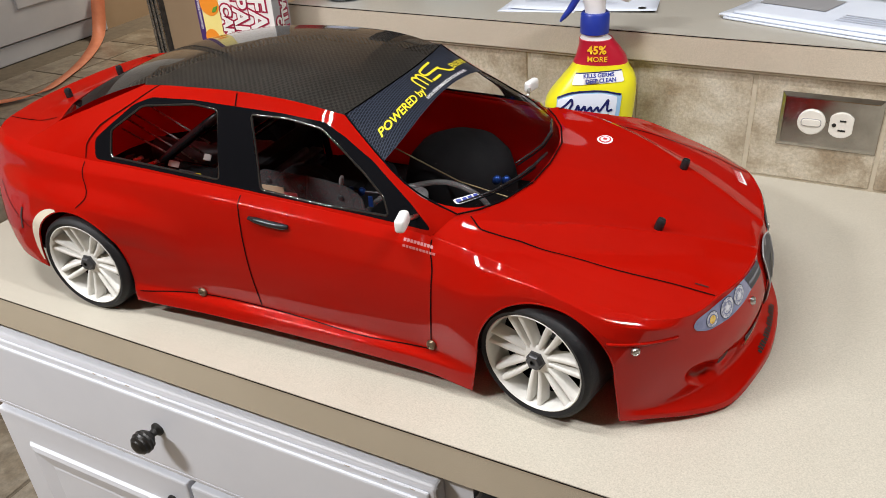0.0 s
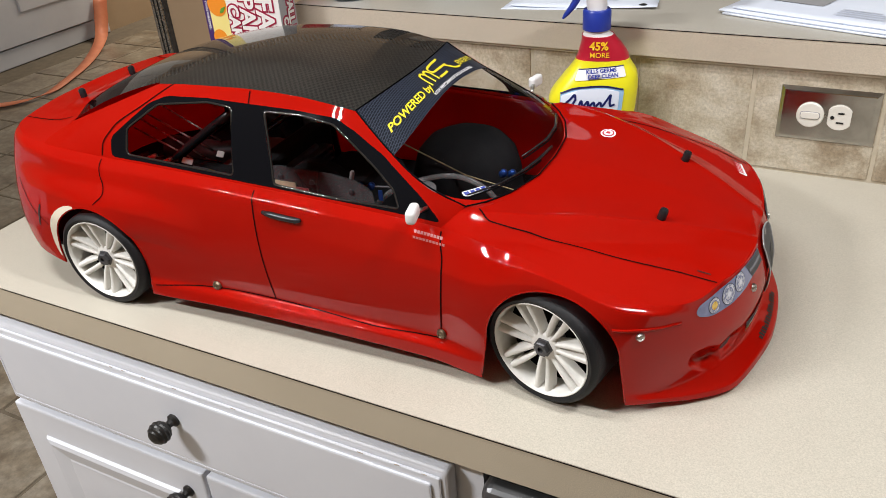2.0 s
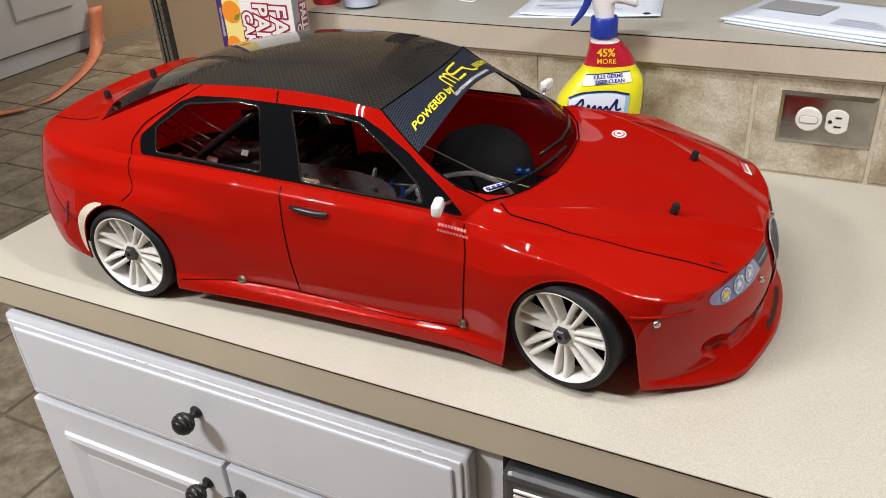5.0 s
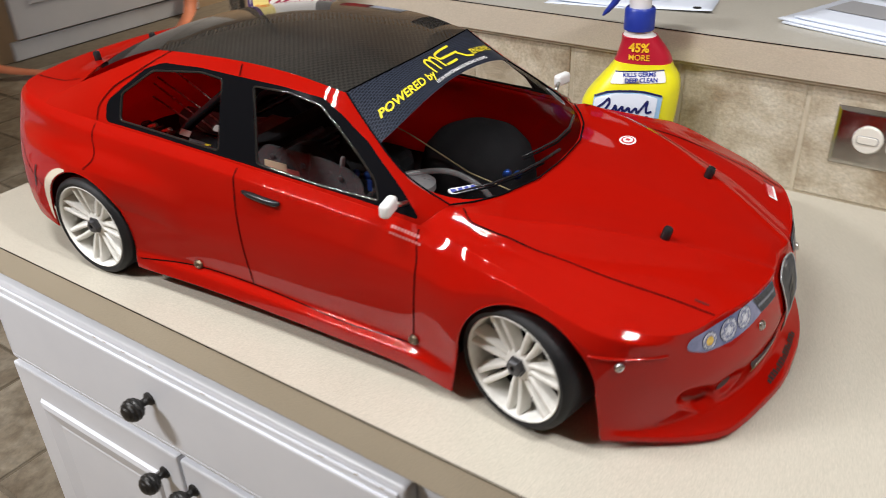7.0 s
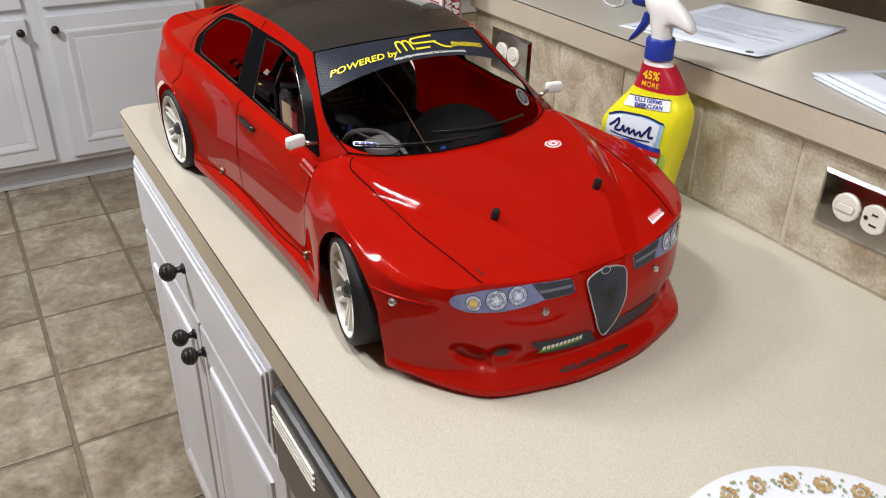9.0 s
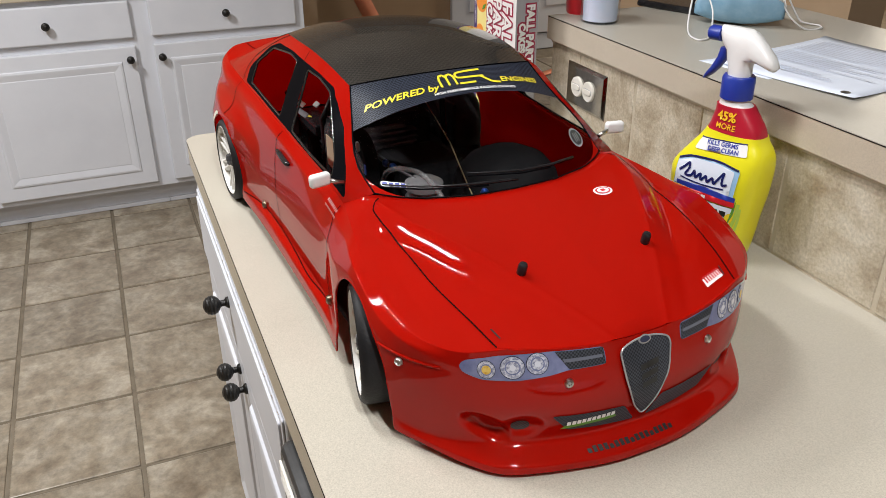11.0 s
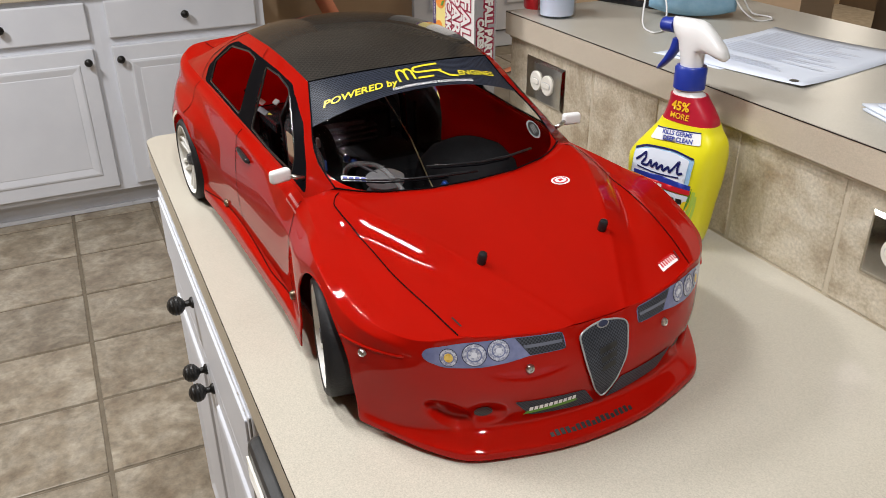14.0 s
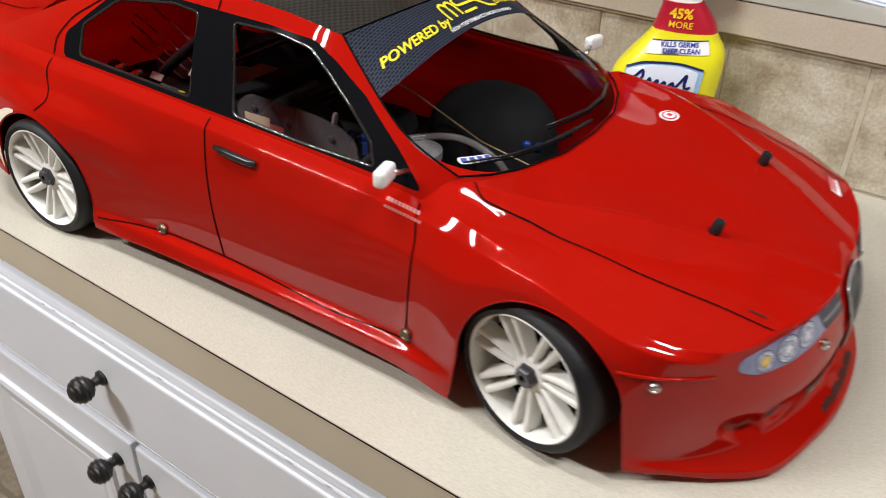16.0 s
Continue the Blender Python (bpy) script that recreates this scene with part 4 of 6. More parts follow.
strip_low = lambda q: .755 - .155 * q * q
part("sun_strip", screen_mesh("sun_strip", -.995, .995, strip_low, lambda q: 1.0, CARBON_BLUE, .0006), None, car, "carbon-print sun strip with yellow lettering")


def strip_text(words, size, q_at, k_at, material, name, shear=0.25, squash=1.0):
    """Lettering that follows the sun strip; q_at: middle across, k_at: height within the strip."""
    me = text_mesh(words, size, 0, "CENTER", shear, size * .022)

    def place(v):
        q = q_at + v.x * 1.04 / .122
        s = strip_low(q) + (1 - strip_low(q)) * k_at + v.y * squash / .178
        return screen_point(q, s) + Vector((.5, 0, .86)) * .0016

    remap(me, place)
    me.materials.append(material)
    return part(name, me, None, car)


# -- wheels --
def spoke_mesh(side_):
    """One blade of a twin spoke: broad and rounded, dished towards the hub."""
    w = .030
    bm = bmesh.new()
    rows_ = []
    for rad, half, top, low, off in ((.0100, .0019, -.0072, -.017, .0023), (.0150, .0021, -.0064, -.0165, .0034), (.022, .0023, -.0052, -.016, .0043), (.030, .0024, -.0040, -.0155, .0050), (.038, .0025, -.0028, -.015, .0054), (.0445, .0026, -.0018, -.0145, .0056), (.0472, .0027, -.0016, -.0145, .0057)):
        c = side_ * off
        rows_.append([bm.verts.new((rad, c + a * half, w + z)) for a, z in ((-1 - .55 * (side_ < 0), low), (-1, top - .0012), (-.6, top - .0002), (0, top), (.6, top - .0002), (1, top - .0012), (1 + .55 * (side_ > 0), low))])
    for a, b in zip(rows_, rows_[1:]):
        for i in range(7):
            bm.faces.new((a[i], a[(i + 1) % 7], b[(i + 1) % 7], b[i]))
    bmesh.ops.recalc_face_normals(bm, faces=bm.faces)
    me = bpy.data.meshes.new("spoke")
    bm.to_mesh(me)
    bm.free()
    me.materials.append(RIM_WHITE)
    me.polygons.foreach_set("use_smooth", [True] * len(me.polygons))
    me.set_sharp_from_angle(angle=radians(50))
    return me


SPOKES = {-1: spoke_mesh(-1), 1: spoke_mesh(1)}


def wheel(x, z, r, sign, turn=.0):
    ob = empty("wheel_group")
    ob.name = "wheel"
    ob.parent = car
    ob.location = (x, sign * .1685, z)
    ob.rotation_euler = (radians(-90 * sign), 0, radians(-14) if x > -.1 else 0)
    w = .030
    tyre_prof = [(.0492, -w - .008), (.0535, -w - .008), (r - .0035, -w - .0068), (r - .0008, -w - .004), (r, -w + .001), (r, w - .006), (r - .0008, w - .0015), (r - .0035, w + .0012), (.0537, w + .0022), (.0496, w + .0005)]
    part("tyre", lathe(tyre_prof, 72, cap=False), RUBBER, ob, "black slick rubber tyre", True, 40)
    part("rim", lathe([(.0480, -w + .002), (.0497, -w + .001), (.0501, w + .0008), (.0493, w + .0013), (.0484, w + .0004), (.0475, w - .004), (.0471, w - .012), (.0467, w - .024), (.0480, w - .024), (.0480, -w + .002)], 64, cap=False), RIM_WHITE, ob, "white seven twin-spoke rim", True, 40)
    # White rim barrel turned black past its lip, to stand in for shade.
    part("shade_barrel", lathe([(.0466, w - .0242), (.0459, -w + .004), (.0475, -w + .003)], 48, cap=False), MATT_BLACK, ob, "inside of the white rim, its shade put into matt black", True)
    part("hub_disc", lathe([(.0001, w - .026), (.0130, w - .026), (.0158, w - .0105), (.0146, w - .0080), (.0120, w - .0066), (.0001, w - .0066)], 32, cap=False), RIM_WHITE, ob, "white rim centre", True, 40)
    for k in range(7):
        for side_ in (-1, 1):
            sp = part("spoke", SPOKES[side_], None, ob)
            sp.scale = (1.02, 1.02, 1)
            sp.rotation_euler = (0, 0, 2 * math.pi * k / 7 + turn)
    nut = lathe([(.0001, w - .0068), (.0098, w - .0068), (.0098, w - .0048), (.0080, w - .0042), (.0080, w - .0015), (.0070, w - .0002), (.0032, w - .0002), (.0032, w - .003), (.0001, w - .003)], 6, cap=False)
    part("wheel_nut", nut, DARK_METAL, ob, "dark hexagonal wheel nut")
    # Added black disc that makes the gaps between spokes read as dark.
    part("shade_disc", lathe([(.0001, -.0285), (.0465, -.0285), (.0465, -.0300), (.0001, -.0300)], 32, cap=False), MATT_BLACK, ob)
    return ob


for ax, az, ar in AXLES:
    for sign in (-1, 1):
        wheel(ax, az, ar, sign, .22 if ax > -.1 else .05)


# -- fittings that lie on the shell --
def onto(p, way, lift):
    """The place on the shell met from outside along way, lifted off it; None if there is none."""
    way = Vector(way).normalized()
    hit, n, _, _ = tree.ray_cast(Vector(p) - way * .4, way)
    if hit is None:
        return None, None
    if n.dot(way) > 0:
        n = -n
    return hit + n * lift, n


def decal(name, outline, place, way, material, lift=.0006, holes=(), step=.005, parent=None, label="", thick=0.0):
    """A thin shaped piece that follows the shell. place(a, b) gives a point near it; way is the direction of looking."""
    co, tris = fill(outline, list(holes), step)
    vs, last = [], None
    for p in co:
        q, _ = onto(place(p.x, p.y), way, lift)
        q = q or last or Vector(place(p.x, p.y))
        vs.append(q)
        last = q
    good = []
    for t in tris:
        a, b, c = (Vector(vs[k]) for k in t)
        good.append(t if (b - a).cross(c - a).dot(Vector(way)) < 0 else t[::-1])
    ob = part(name, mesh_of(name, vs, good, material, True, 60), None, parent or car, label)
    if thick:
        mod = ob.modifiers.new("thickness", "SOLIDIFY")
        mod.thickness, mod.offset = thick, 1
    return ob


def ribbon(name, pts, way, width, material, lift=.0005, parent=None, fn=None, label=""):
    """A narrow band along a path on the shell."""
    pts = curve([tuple(p) for p in pts], max(8, len(pts) * 9))
    got = []
    for p in pts:
        q, n = fn(p) if fn else onto(p, way, lift)
        if q is not None:
            got.append((Vector(q), Vector(n)))
    vs, fs = [], []
    for k, (q, n) in enumerate(got):
        d = (got[min(k + 1, len(got) - 1)][0] - got[max(k - 1, 0)][0]).normalized()
        s = d.cross(n).normalized() * width / 2
        vs += [q - s, q + s]
        if k:
            fs.append((2 * k - 2, 2 * k - 1, 2 * k + 1, 2 * k))
    return part(name, mesh_of(name, vs, fs, material), None, parent or car, label)


def oval(cx, cy, rx, ry, n=24):
    return [(cx + rx * math.cos(2 * math.pi * k / n), cy + ry * math.sin(2 * math.pi * k / n)) for k in range(n)]


def front(a, b):
    return (.2, a, b)


def above(a, b):
    return (a, b, .2)


def cabin_on(sign, lift=.0008):
    def fn(p):
        return (p[0], sign * (cabin_y(p[0], p[2]) + lift), p[2]), (0, sign * .89, .45)
    return fn


for sign in (-1, 1):
    sideway = (0, -sign, 0)
    at_side = lambda pts: [(x, sign * .2, z) for x, z in pts]
    ribbon("panel_line", at_side([(-.119, .152), (-.1135, .13), (-.115, .09), (-.1185, .043)]), sideway, .0013, LINE, parent=body)
    ribbon("panel_line", at_side([(-.3285, .165), (-.325, .12), (-.32, .07), (-.3165, .044)]), sideway, .0014, LINE, parent=body)
    ribbon("panel_line", at_side([(-.476, .035), (-.40, .0425), (-.316, .0435), (-.253, .041), (-.185, .039), (-.119, .042)]), sideway, .0012, LINE, parent=body)
    ribbon("panel_line", at_side([(-.5335, .174), (-.530, .160), (-.522, .143), (-.533, .132)]), sideway, .0012, LINE, parent=body)
    ribbon("panel_line", at_side([(-.668, .138), (-.650, .119), (-.631, .105), (-.614, .095)]), sideway, .0010, LINE, parent=body)
    ribbon("panel_line", [(-.453, 0, .2495), (-.48, 0, .2325), (-.517, 0, .210), (-.533, 0, .191), (-.5338, 0, .1775)], None, .0012, LINE, parent=body, fn=cabin_on(sign))
    ribbon("panel_line", [(-.3475, 0, .2525), (-.3465, 0, .247), (-.346, 0, .2425)], None, .0014, LINE, parent=body, fn=cabin_on(sign))
    ribbon("panel_line", [(x, sign * y, .2) for x, y in ((-.0925, .1385), (-.086, .1450), (-.0790, .1495), (-.060, .1500), (-.026, .1478), (.042, .144), (.09, .135), (.1265, .1265))], (0, 0, -1), .0014, LINE, parent=body)
    ribbon("panel_line", [(x, sign * y, .25) for x, y in ((-.700, .118), (-.665, .1165), (-.645, .113), (-.632, .104))], (0, 0, -1), .0014, LINE, parent=body)
    # seam bead between bumper and wing
    bead = [(.0535, .2005, .1035), (.07, .193, .1022), (.09, .179, .1), (.112, .157, .098)]
    got = [onto((x, sign * y * 1.2, z), (-.35, -sign, -.1), .0002)[0] for x, y, z in curve(bead, 16)]
    part("bumper_bead", tube([g for g in got if g and g.x > .05 and sign * g.y > .1], .0014, 6), RED, body, "", True)
    # lamp cluster behind a printed blue sheet
    hl = rounded([(.1550, .1010), (.1510, .1070), (.128, .1118), (.113, .1125), (.086, .1130), (.040, .1088), (.039, .0945), (.073, .0952), (.09, .0920), (.114, .0893), (.140, .0897), (.152, .0950)], .004)
    hl = [(sign * a, b) for a, b in hl]
    lamp = decal("headlight", hl, front, (-1, 0, 0), LAMP_BLUE, .0007, step=.004, label="printed blue-grey headlight cluster")
    decal("light_strip", [(sign * a, b) for a, b in ((.084, .1124), (.0408, .1082), (.0398, .0950), (.0725, .0957))], front, (-1, 0, 0), CARBON_FINE, .0010, step=.004, parent=lamp, label="carbon-print strip")
    decal("strip_bar", [(sign * a, b) for a, b in ((.0775, .1052), (.0425, .1032), (.0422, .1006), (.0765, .1022))], front, (-1, 0, 0), STRIP_GREY, .0013, step=.004, parent=lamp)
    for cy, cz, r, inner, mat_in in ((.1360, .0992, .0084, .0042, AMBER), (.1170, .1012, .0104, .0026, LAMP_LIGHT), (.0980, .1036, .0098, .0026, LAMP_LIGHT)):
        f = 0.78 if cy > .13 else 0.92
        decal("lens_ring", oval(sign * cy, cz, r * f, r), front, (-1, 0, 0), LAMP_DARK, .0010, step=.003, parent=lamp)
        decal("lens", oval(sign * cy, cz, r * f * .93, r * .93), front, (-1, 0, 0), LAMP_LENS, .0012, step=.003, parent=lamp, label="round printed lens")
        decal("lens_inner_ring", oval(sign * cy, cz, r * f * .62, r * .62), front, (-1, 0, 0), LAMP_BLUE, .00135, holes=[oval(sign * cy, cz, r * f * .52, r * .52)], step=.003, parent=lamp)
        decal("bulb", oval(sign * cy, cz, inner * f, inner, 14), front, (-1, 0, 0), mat_in, .0015, step=.003, parent=lamp)
    # lower grille, duct mesh
    decal("lower_grille", [(sign * a, b) for a, b in rounded([(.0870, .0530), (.020, .0485), (.006, .0285), (.0715, .0345)], .003)], front, (-1, 0, 0), CARBON_FINE, .0008, step=.004, label="dark mesh-print lower grille")
    decal("fog_duct", oval(sign * .1085, .0410, .0076, .0058), front, (-1, 0, 0), MESH_DARK, .0008, step=.003, label="dark oval duct mesh")
    decal("hood_slot", rounded([(.1085, sign * .1232), (.120, sign * .1205), (.120, sign * .1190), (.1085, sign * .1217)], .0006), above, (0, 0, -1), BLACK_INK, .0007, step=.003)
    decal("quarter_slot", [(-.634, .09), (-.6315, .09), (-.6215, .118), (-.6245, .118)], lambda a, b: (a, sign * .2, b), sideway, BLACK_INK, .0007, step=.004)
    # door handle
    hp = [onto((x, sign * .2, z), sideway, .0022)[0] for x, z in ((-.3145, .1475), (-.306, .1462), (-.29, .1448), (-.2745, .1442), (-.269, .145))]
    part("door_handle", tube(hp, [.002, .0034, .0036, .0034, .002], 8), BLACK_PLASTIC, car, "black moulded door handle", True)
    # wing mirror
    mir = empty("wing_mirror")
    mir.parent = car
    part("mirror_head", move_bm(box_bm((-.0050, -.0115, -.0070), (.0050, .0115, .0070), .0038, 4), pose(-.1405, sign * .1825, .1745, 0, 0, sign * -12)), WHITE_PLASTIC, mir, "white plastic mirror head", True)
    part("mirror_stalk", tube([(-.1405, sign * .174, .1735), (-.139, sign * .166, .170), (-.138, sign * .158, .168)], .0024, 8), STEEL, mir, "small steel ball stud", True)

    # body pins and screws
    for px, py in ((.0655, .068), (-.671, .045)):
        q, n = onto((px, sign * py, .3), (0, 0, -1), 0)
        m = Matrix.Translation(q) @ n.to_track_quat("Z", "Y").to_matrix().to_4x4()
        part("body_pin", move_bm(lathe([(.0034, -.002), (.0044, 0), (.0044, .0085), (.0036, .0108), (.0015, .0118)], 16), m), BLACK_PLASTIC, car, "black rubber-capped body post", True, 40)
    for p, way in (((.25, sign * .0737, .084), (-1, 0, 0)), ((.074, sign * .3, .0905), sideway), ((-.1175, sign * .3, .0475), sideway), ((-.3935, sign * .3, .0455), sideway)):
        q, n = onto(p, way, 0)
        m = Matrix.Translation(q) @ n.to_track_quat("Z", "Y").to_matrix().to_4x4()
        k = 1.3 if p[0] < 0 else 1.0
        part("screw", move_bm(lathe([(.0042 * k, -.001), (.0042 * k, .0008 * k), (.0034 * k, .0024 * k), (.0018 * k, .0030 * k), (.0014 * k, .0022 * k), (.0001, .0022 * k)], 14), m), BOLT_BRONZE if k > 1 else STEEL, car, "domed steel body screw", True, 40)

# bare cream border behind the rear wheel
for sign in (-1, 1):
    ax, az, aw, ah, _ = ARCHES[1]
    inner_, outer_ = [], []
    for k in range(13):
        a = radians(108 + 78 * k / 12)
        wide = .0025 + .0085 * math.sin(math.pi * k / 12) ** .8
        inner_.append((ax + (aw + .0004) * math.cos(a), az + (ah + .0004) * math.sin(a)))
        outer_.append((ax + (aw + wide) * math.cos(a), az + (ah + wide) * math.sin(a)))
    decal("bare_edge", inner_ + outer_[::-1], lambda a, b: (a, sign * .25, b), (0, -sign, 0), CREAM_EDGE, .0007, step=.004, parent=body, label="bare cream edge of the wheel opening")

# front shield grille with frame and badge
shield = rounded([(.0265, .1015), (.016, .1055), (0, .1075), (-.016, .1055), (-.0265, .1015), (-.022, .075), (-.011, .047), (0, .0335), (.011, .047), (.022, .075)], .006, 5)
grille = decal("shield_grille", shield, front, (-1, 0, 0), CARBON_FINE, .0022, step=.004, label="shield-shaped carbon-print grille with bright frame", thick=.0008)
got = [onto(front(a, b), (-1, 0, 0), .003)[0] for a, b in shield]
part("grille_frame", tube(got, .0009, 8, True), FRAME_GREY, grille, "thin bright frame", True)
decal("grille_badge", oval(0, .1050, .0066, .0036), front, (-1, 0, 0), FRAME_GREY, .0034, step=.003, parent=grille, label="small oval badge with a dark field")
decal("badge_field", oval(0, .1050, .0052, .0025), front, (-1, 0, 0), LAMP_DARK, .0039, step=.003, parent=grille)
# dark emblem as plain bars
for bar in ([(-.008, .086), (.011, .089), (.011, .084), (-.008, .081)], [(-.007, .078), (.010, .081), (.010, .076), (-.007, .073)], [(-.006, .070), (.009, .073), (.009, .068), (-.006, .065)]):
    decal("emblem_stroke", bar, front, (-1, 0, 0), BLACK_INK, .0036, step=.004, parent=grille)

# stickers: plain shapes where they are marks, words where they are plain words
badge = decal("bonnet_badge", oval(-.0226, .082, .0085, .0105), above, (0, 0, -1), WHITE_INK, .0006, step=.004, label="round white and red sticker")
decal("badge_ring", oval(-.0226, .082, .0066, .0085), above, (0, 0, -1), RED_INK, .0010, step=.004, parent=badge)
decal("badge_field", oval(-.0226, .082, .0050, .0065), above, (0, 0, -1), WHITE_INK, .0013, step=.004, parent=badge)
decal("badge_mark", [(-.0248, .0795), (-.0205, .0795), (-.0205, .0845), (-.0248, .0845)], above, (0, 0, -1), RED_INK, .0016, step=.004, parent=badge)
club = decal("bonnet_sticker", [(.1205, .0925), (.1295, .0915), (.1205, .1180), (.1125, .1185)], above, (0, 0, -1), WHITE_INK, .0006, step=.004, label="white sticker with red bars")
for k in range(7):
    t0, t1 = k / 7 + .03, (k + 1) / 7 - .03
    a = lambda t, w: (.1165 + .0115 * w + (.1145 - .1165) * 0 - .008 * t + .002, .0935 + .0245 * t)
    decal("bar", [a(t0, 0), a(t0, .65), a(t1, .65), a(t1, 0)], above, (0, 0, -1), RED_INK, .0010, step=.004, parent=club)
for k in range(10):
    for row in (0, 1):
        x = -.1455 + .0034 * k
        z = .1512 - .0042 * row - .0003 * k
        if row == 0 and k > 8:
            continue
        decal("door_sticker_bar", [(x, z), (x + .0026, z - .0002), (x + .0029, z - .0022), (x + .0003, z - .0020)], lambda a, b: (a, -.25, b), (0, 1, 0), PINK_INK, .0006, step=.01, label="bar of faded sticker lettering")
for k in range(17):
    y = -.058 + .0052 * k
    high = .0030 if k % 4 else .0021
    decal("lip_bar", [(y, .0148), (y + .0036, .0148), (y + .0036, .0148 + high), (y, .0148 + high)], front, (-1, 0, 0), BLACK_INK, .0007, step=.01, label="dark bar of sticker lettering")
mark = decal("grille_mark", [(-.078, .0365), (-.030, .0385), (-.026, .0395), (-.030, .0425), (-.074, .0405)], front, (-1, 0, 0), GREEN_INK, .0012, step=.006, label="green and white bar mark")
for k in range(10):
    y = -.073 + .0045 * k
    decal("bar", [(y, .0402 + .0002 * k), (y + .0034, .0402 + .0002 * k), (y + .0034, .0445 + .0002 * k), (y, .0445 + .0002 * k)], front, (-1, 0, 0), WHITE_INK, .0015, step=.01, parent=mark)

strip_text("POWERED by", .0136, -.565, .36, YELLOW_INK, "strip_lettering")
strip_text("ENGINES", .0122, .65, .42, YELLOW_INK, "strip_lettering")
strip_text("HIGH PERFORMANCE RACING ENGINES", .0054, .13, .14, WHITE_INK, "strip_lettering", 0.0)


def strip_stroke(pts, width):
    """A yellow stroke of the emblem on the sun strip; pts in (q, height within the strip)."""
    got = []
    for q, k, _ in curve([(a, b, 0) for a, b in pts], len(pts) * 6):
        p = screen_point(q, strip_low(q) + (1 - strip_low(q)) * k) + Vector((.5, 0, .86)) * .0016
        got.append((p, Vector((.5, 0, .86))))
    vs, fs = [], []
    for k, (q, n) in enumerate(got):
        d = (got[min(k + 1, len(got) - 1)][0] - got[max(k - 1, 0)][0]).normalized()
        s = d.cross(n).normalized() * width / 2
        vs += [q - s, q + s]
        if k:
            fs.append((2 * k - 2, 2 * k - 1, 2 * k + 1, 2 * k))
    part("strip_emblem", mesh_of("strip_emblem", vs, fs, YELLOW_INK), None, car)


for run in ([(-.178, .34), (-.176, .62), (-.160, .76), (-.128, .79), (-.100, .70), (-.098, .36)],
            [(-.098, .62), (-.082, .76), (-.050, .79), (-.022, .70), (-.020, .36)],
            [(.300, .86), (.120, .84), (.030, .80), (.008, .70), (.030, .61), (.120, .60), (.300, .60)],
            [(.010, .38), (.100, .38), (.180, .39)],
            [(.262, .60), (.310, .46), (.350, .36), (.430, .32)]):
    strip_stroke(run, .0027)


def screen_patch(name, outline, material, lift, label=""):
    co, tris = fill(outline, [], .05)
    me = mesh_of(name, [screen_point(p.x, p.y) + Vector((.5, 0, .86)) * lift for p in co], tris, material)
    return part(name, me, None, car, label)


screen_patch("screen_sticker", rounded([(-.93, .085), (-.775, .066), (-.76, .112), (-.915, .135)], .02), WHITE_INK, .001, "blue and white bar sticker")
for k in range(4):
    a = -.918 + .037 * k
    screen_patch("screen_sticker_bar", [(a, .093 - .0045 * k), (a + .028, .090 - .0045 * k), (a + .038, .122 - .0045 * k), (a + .010, .125 - .0045 * k)], BLUE_INK, .0014)
screen_patch("screen_roundel", oval(.80, .22, .075, .085), GREY_INK, .001, "dark grey round screen sticker")
screen_patch("screen_roundel_core", oval(.80, .22, .06, .068), BLACK_INK, .0013)
for k in range(3):
    screen_patch("screen_roundel_bar", [(.77 + .022 * k, .18), (.78 + .022 * k, .18), (.785 + .022 * k, .26), (.775 + .022 * k, .26)], GREY_INK, .0016)

# the paint runs round the lower corners of the clear screen
for s_ in (-1, 1):
    fillet = [(s_ * q, h) for q, h in ((1.0, .0), (.80, .0), (.86, .010), (.91, .030), (.95, .062), (.98, .105), (1.0, .17))]
    screen_patch("screen_corner", fillet, RED, .0012, "red paint round the screen corner")

# dark line where the screen meets the shell
edge = [screen_point(-1 + 2 * k / 60, 0.0) + Vector((.003, 0, .0012)) for k in range(61)]
part("screen_edge", tube(edge, .0008, 6), BLACK_TRIM, car, "black screen surround", True)
for s_ in (-1, 1):
    part("screen_edge", tube([screen_point(s_, k / 20) + Vector((.0005, 0, .0006)) for k in range(21)], .0009, 6), BLACK_TRIM, car, "", True)
part("roof_edge", tube([roof_point(-1 + 2 * k / 40, 0) + Vector((0, 0, .0006)) for k in range(41)], .0008, 6), BLACK_TRIM, car, "", True)

# wipers
for a, b, c in (((-.93, .075), (-.45, .055), (.04, .035)), ((-.33, .13), (.1, .085), (.62, .075))):
    pts = [screen_point(*p) + Vector((.002, 0, .004)) for p in (a, ((a[0] + b[0]) / 2, (a[1] + b[1]) / 2), b, ((b[0] + c[0]) / 2, (b[1] + c[1]) / 2), c)]
    wip = empty("wiper")
    wip.parent = car
    part("wiper_arm", tube(pts, [.0008, .0011, .0014, .0017, .0017], 8), BLACK_PLASTIC, wip, "", True)
    part("wiper_blade", tube([p + Vector((.0015, 0, -.0022)) for p in pts[:4]], .0009, 6), BLACK_TRIM, wip, "", True)

# -- chassis and works seen through the windows --
part("chassis_pan", box_bm((-.66, -.145, .018), (.10, .145, .026), .002), MATT_BLACK, car, "black chassis plate")
# Black trays added to keep the pale counter from showing through the windows.
part("inner_blocker", box_bm((-.70, -.134, .030), (.085, .134, .050), .004), MATT_BLACK, car)
part("side_blocker", box_bm((-.474, -.180, .030), (-.080, .180, .045), .004), MATT_BLACK, car)
tail_line = [(-.600, .185), (-.655, .178), (-.704, .142), (-.727, .078), (-.732, 0)]
tail_line += [(x, -y) for x, y in tail_line[-2::-1]]
part("tail_blocker", move_bm(prism(tail_line, .005), pose(0, 0, .057)), MATT_BLACK, car)
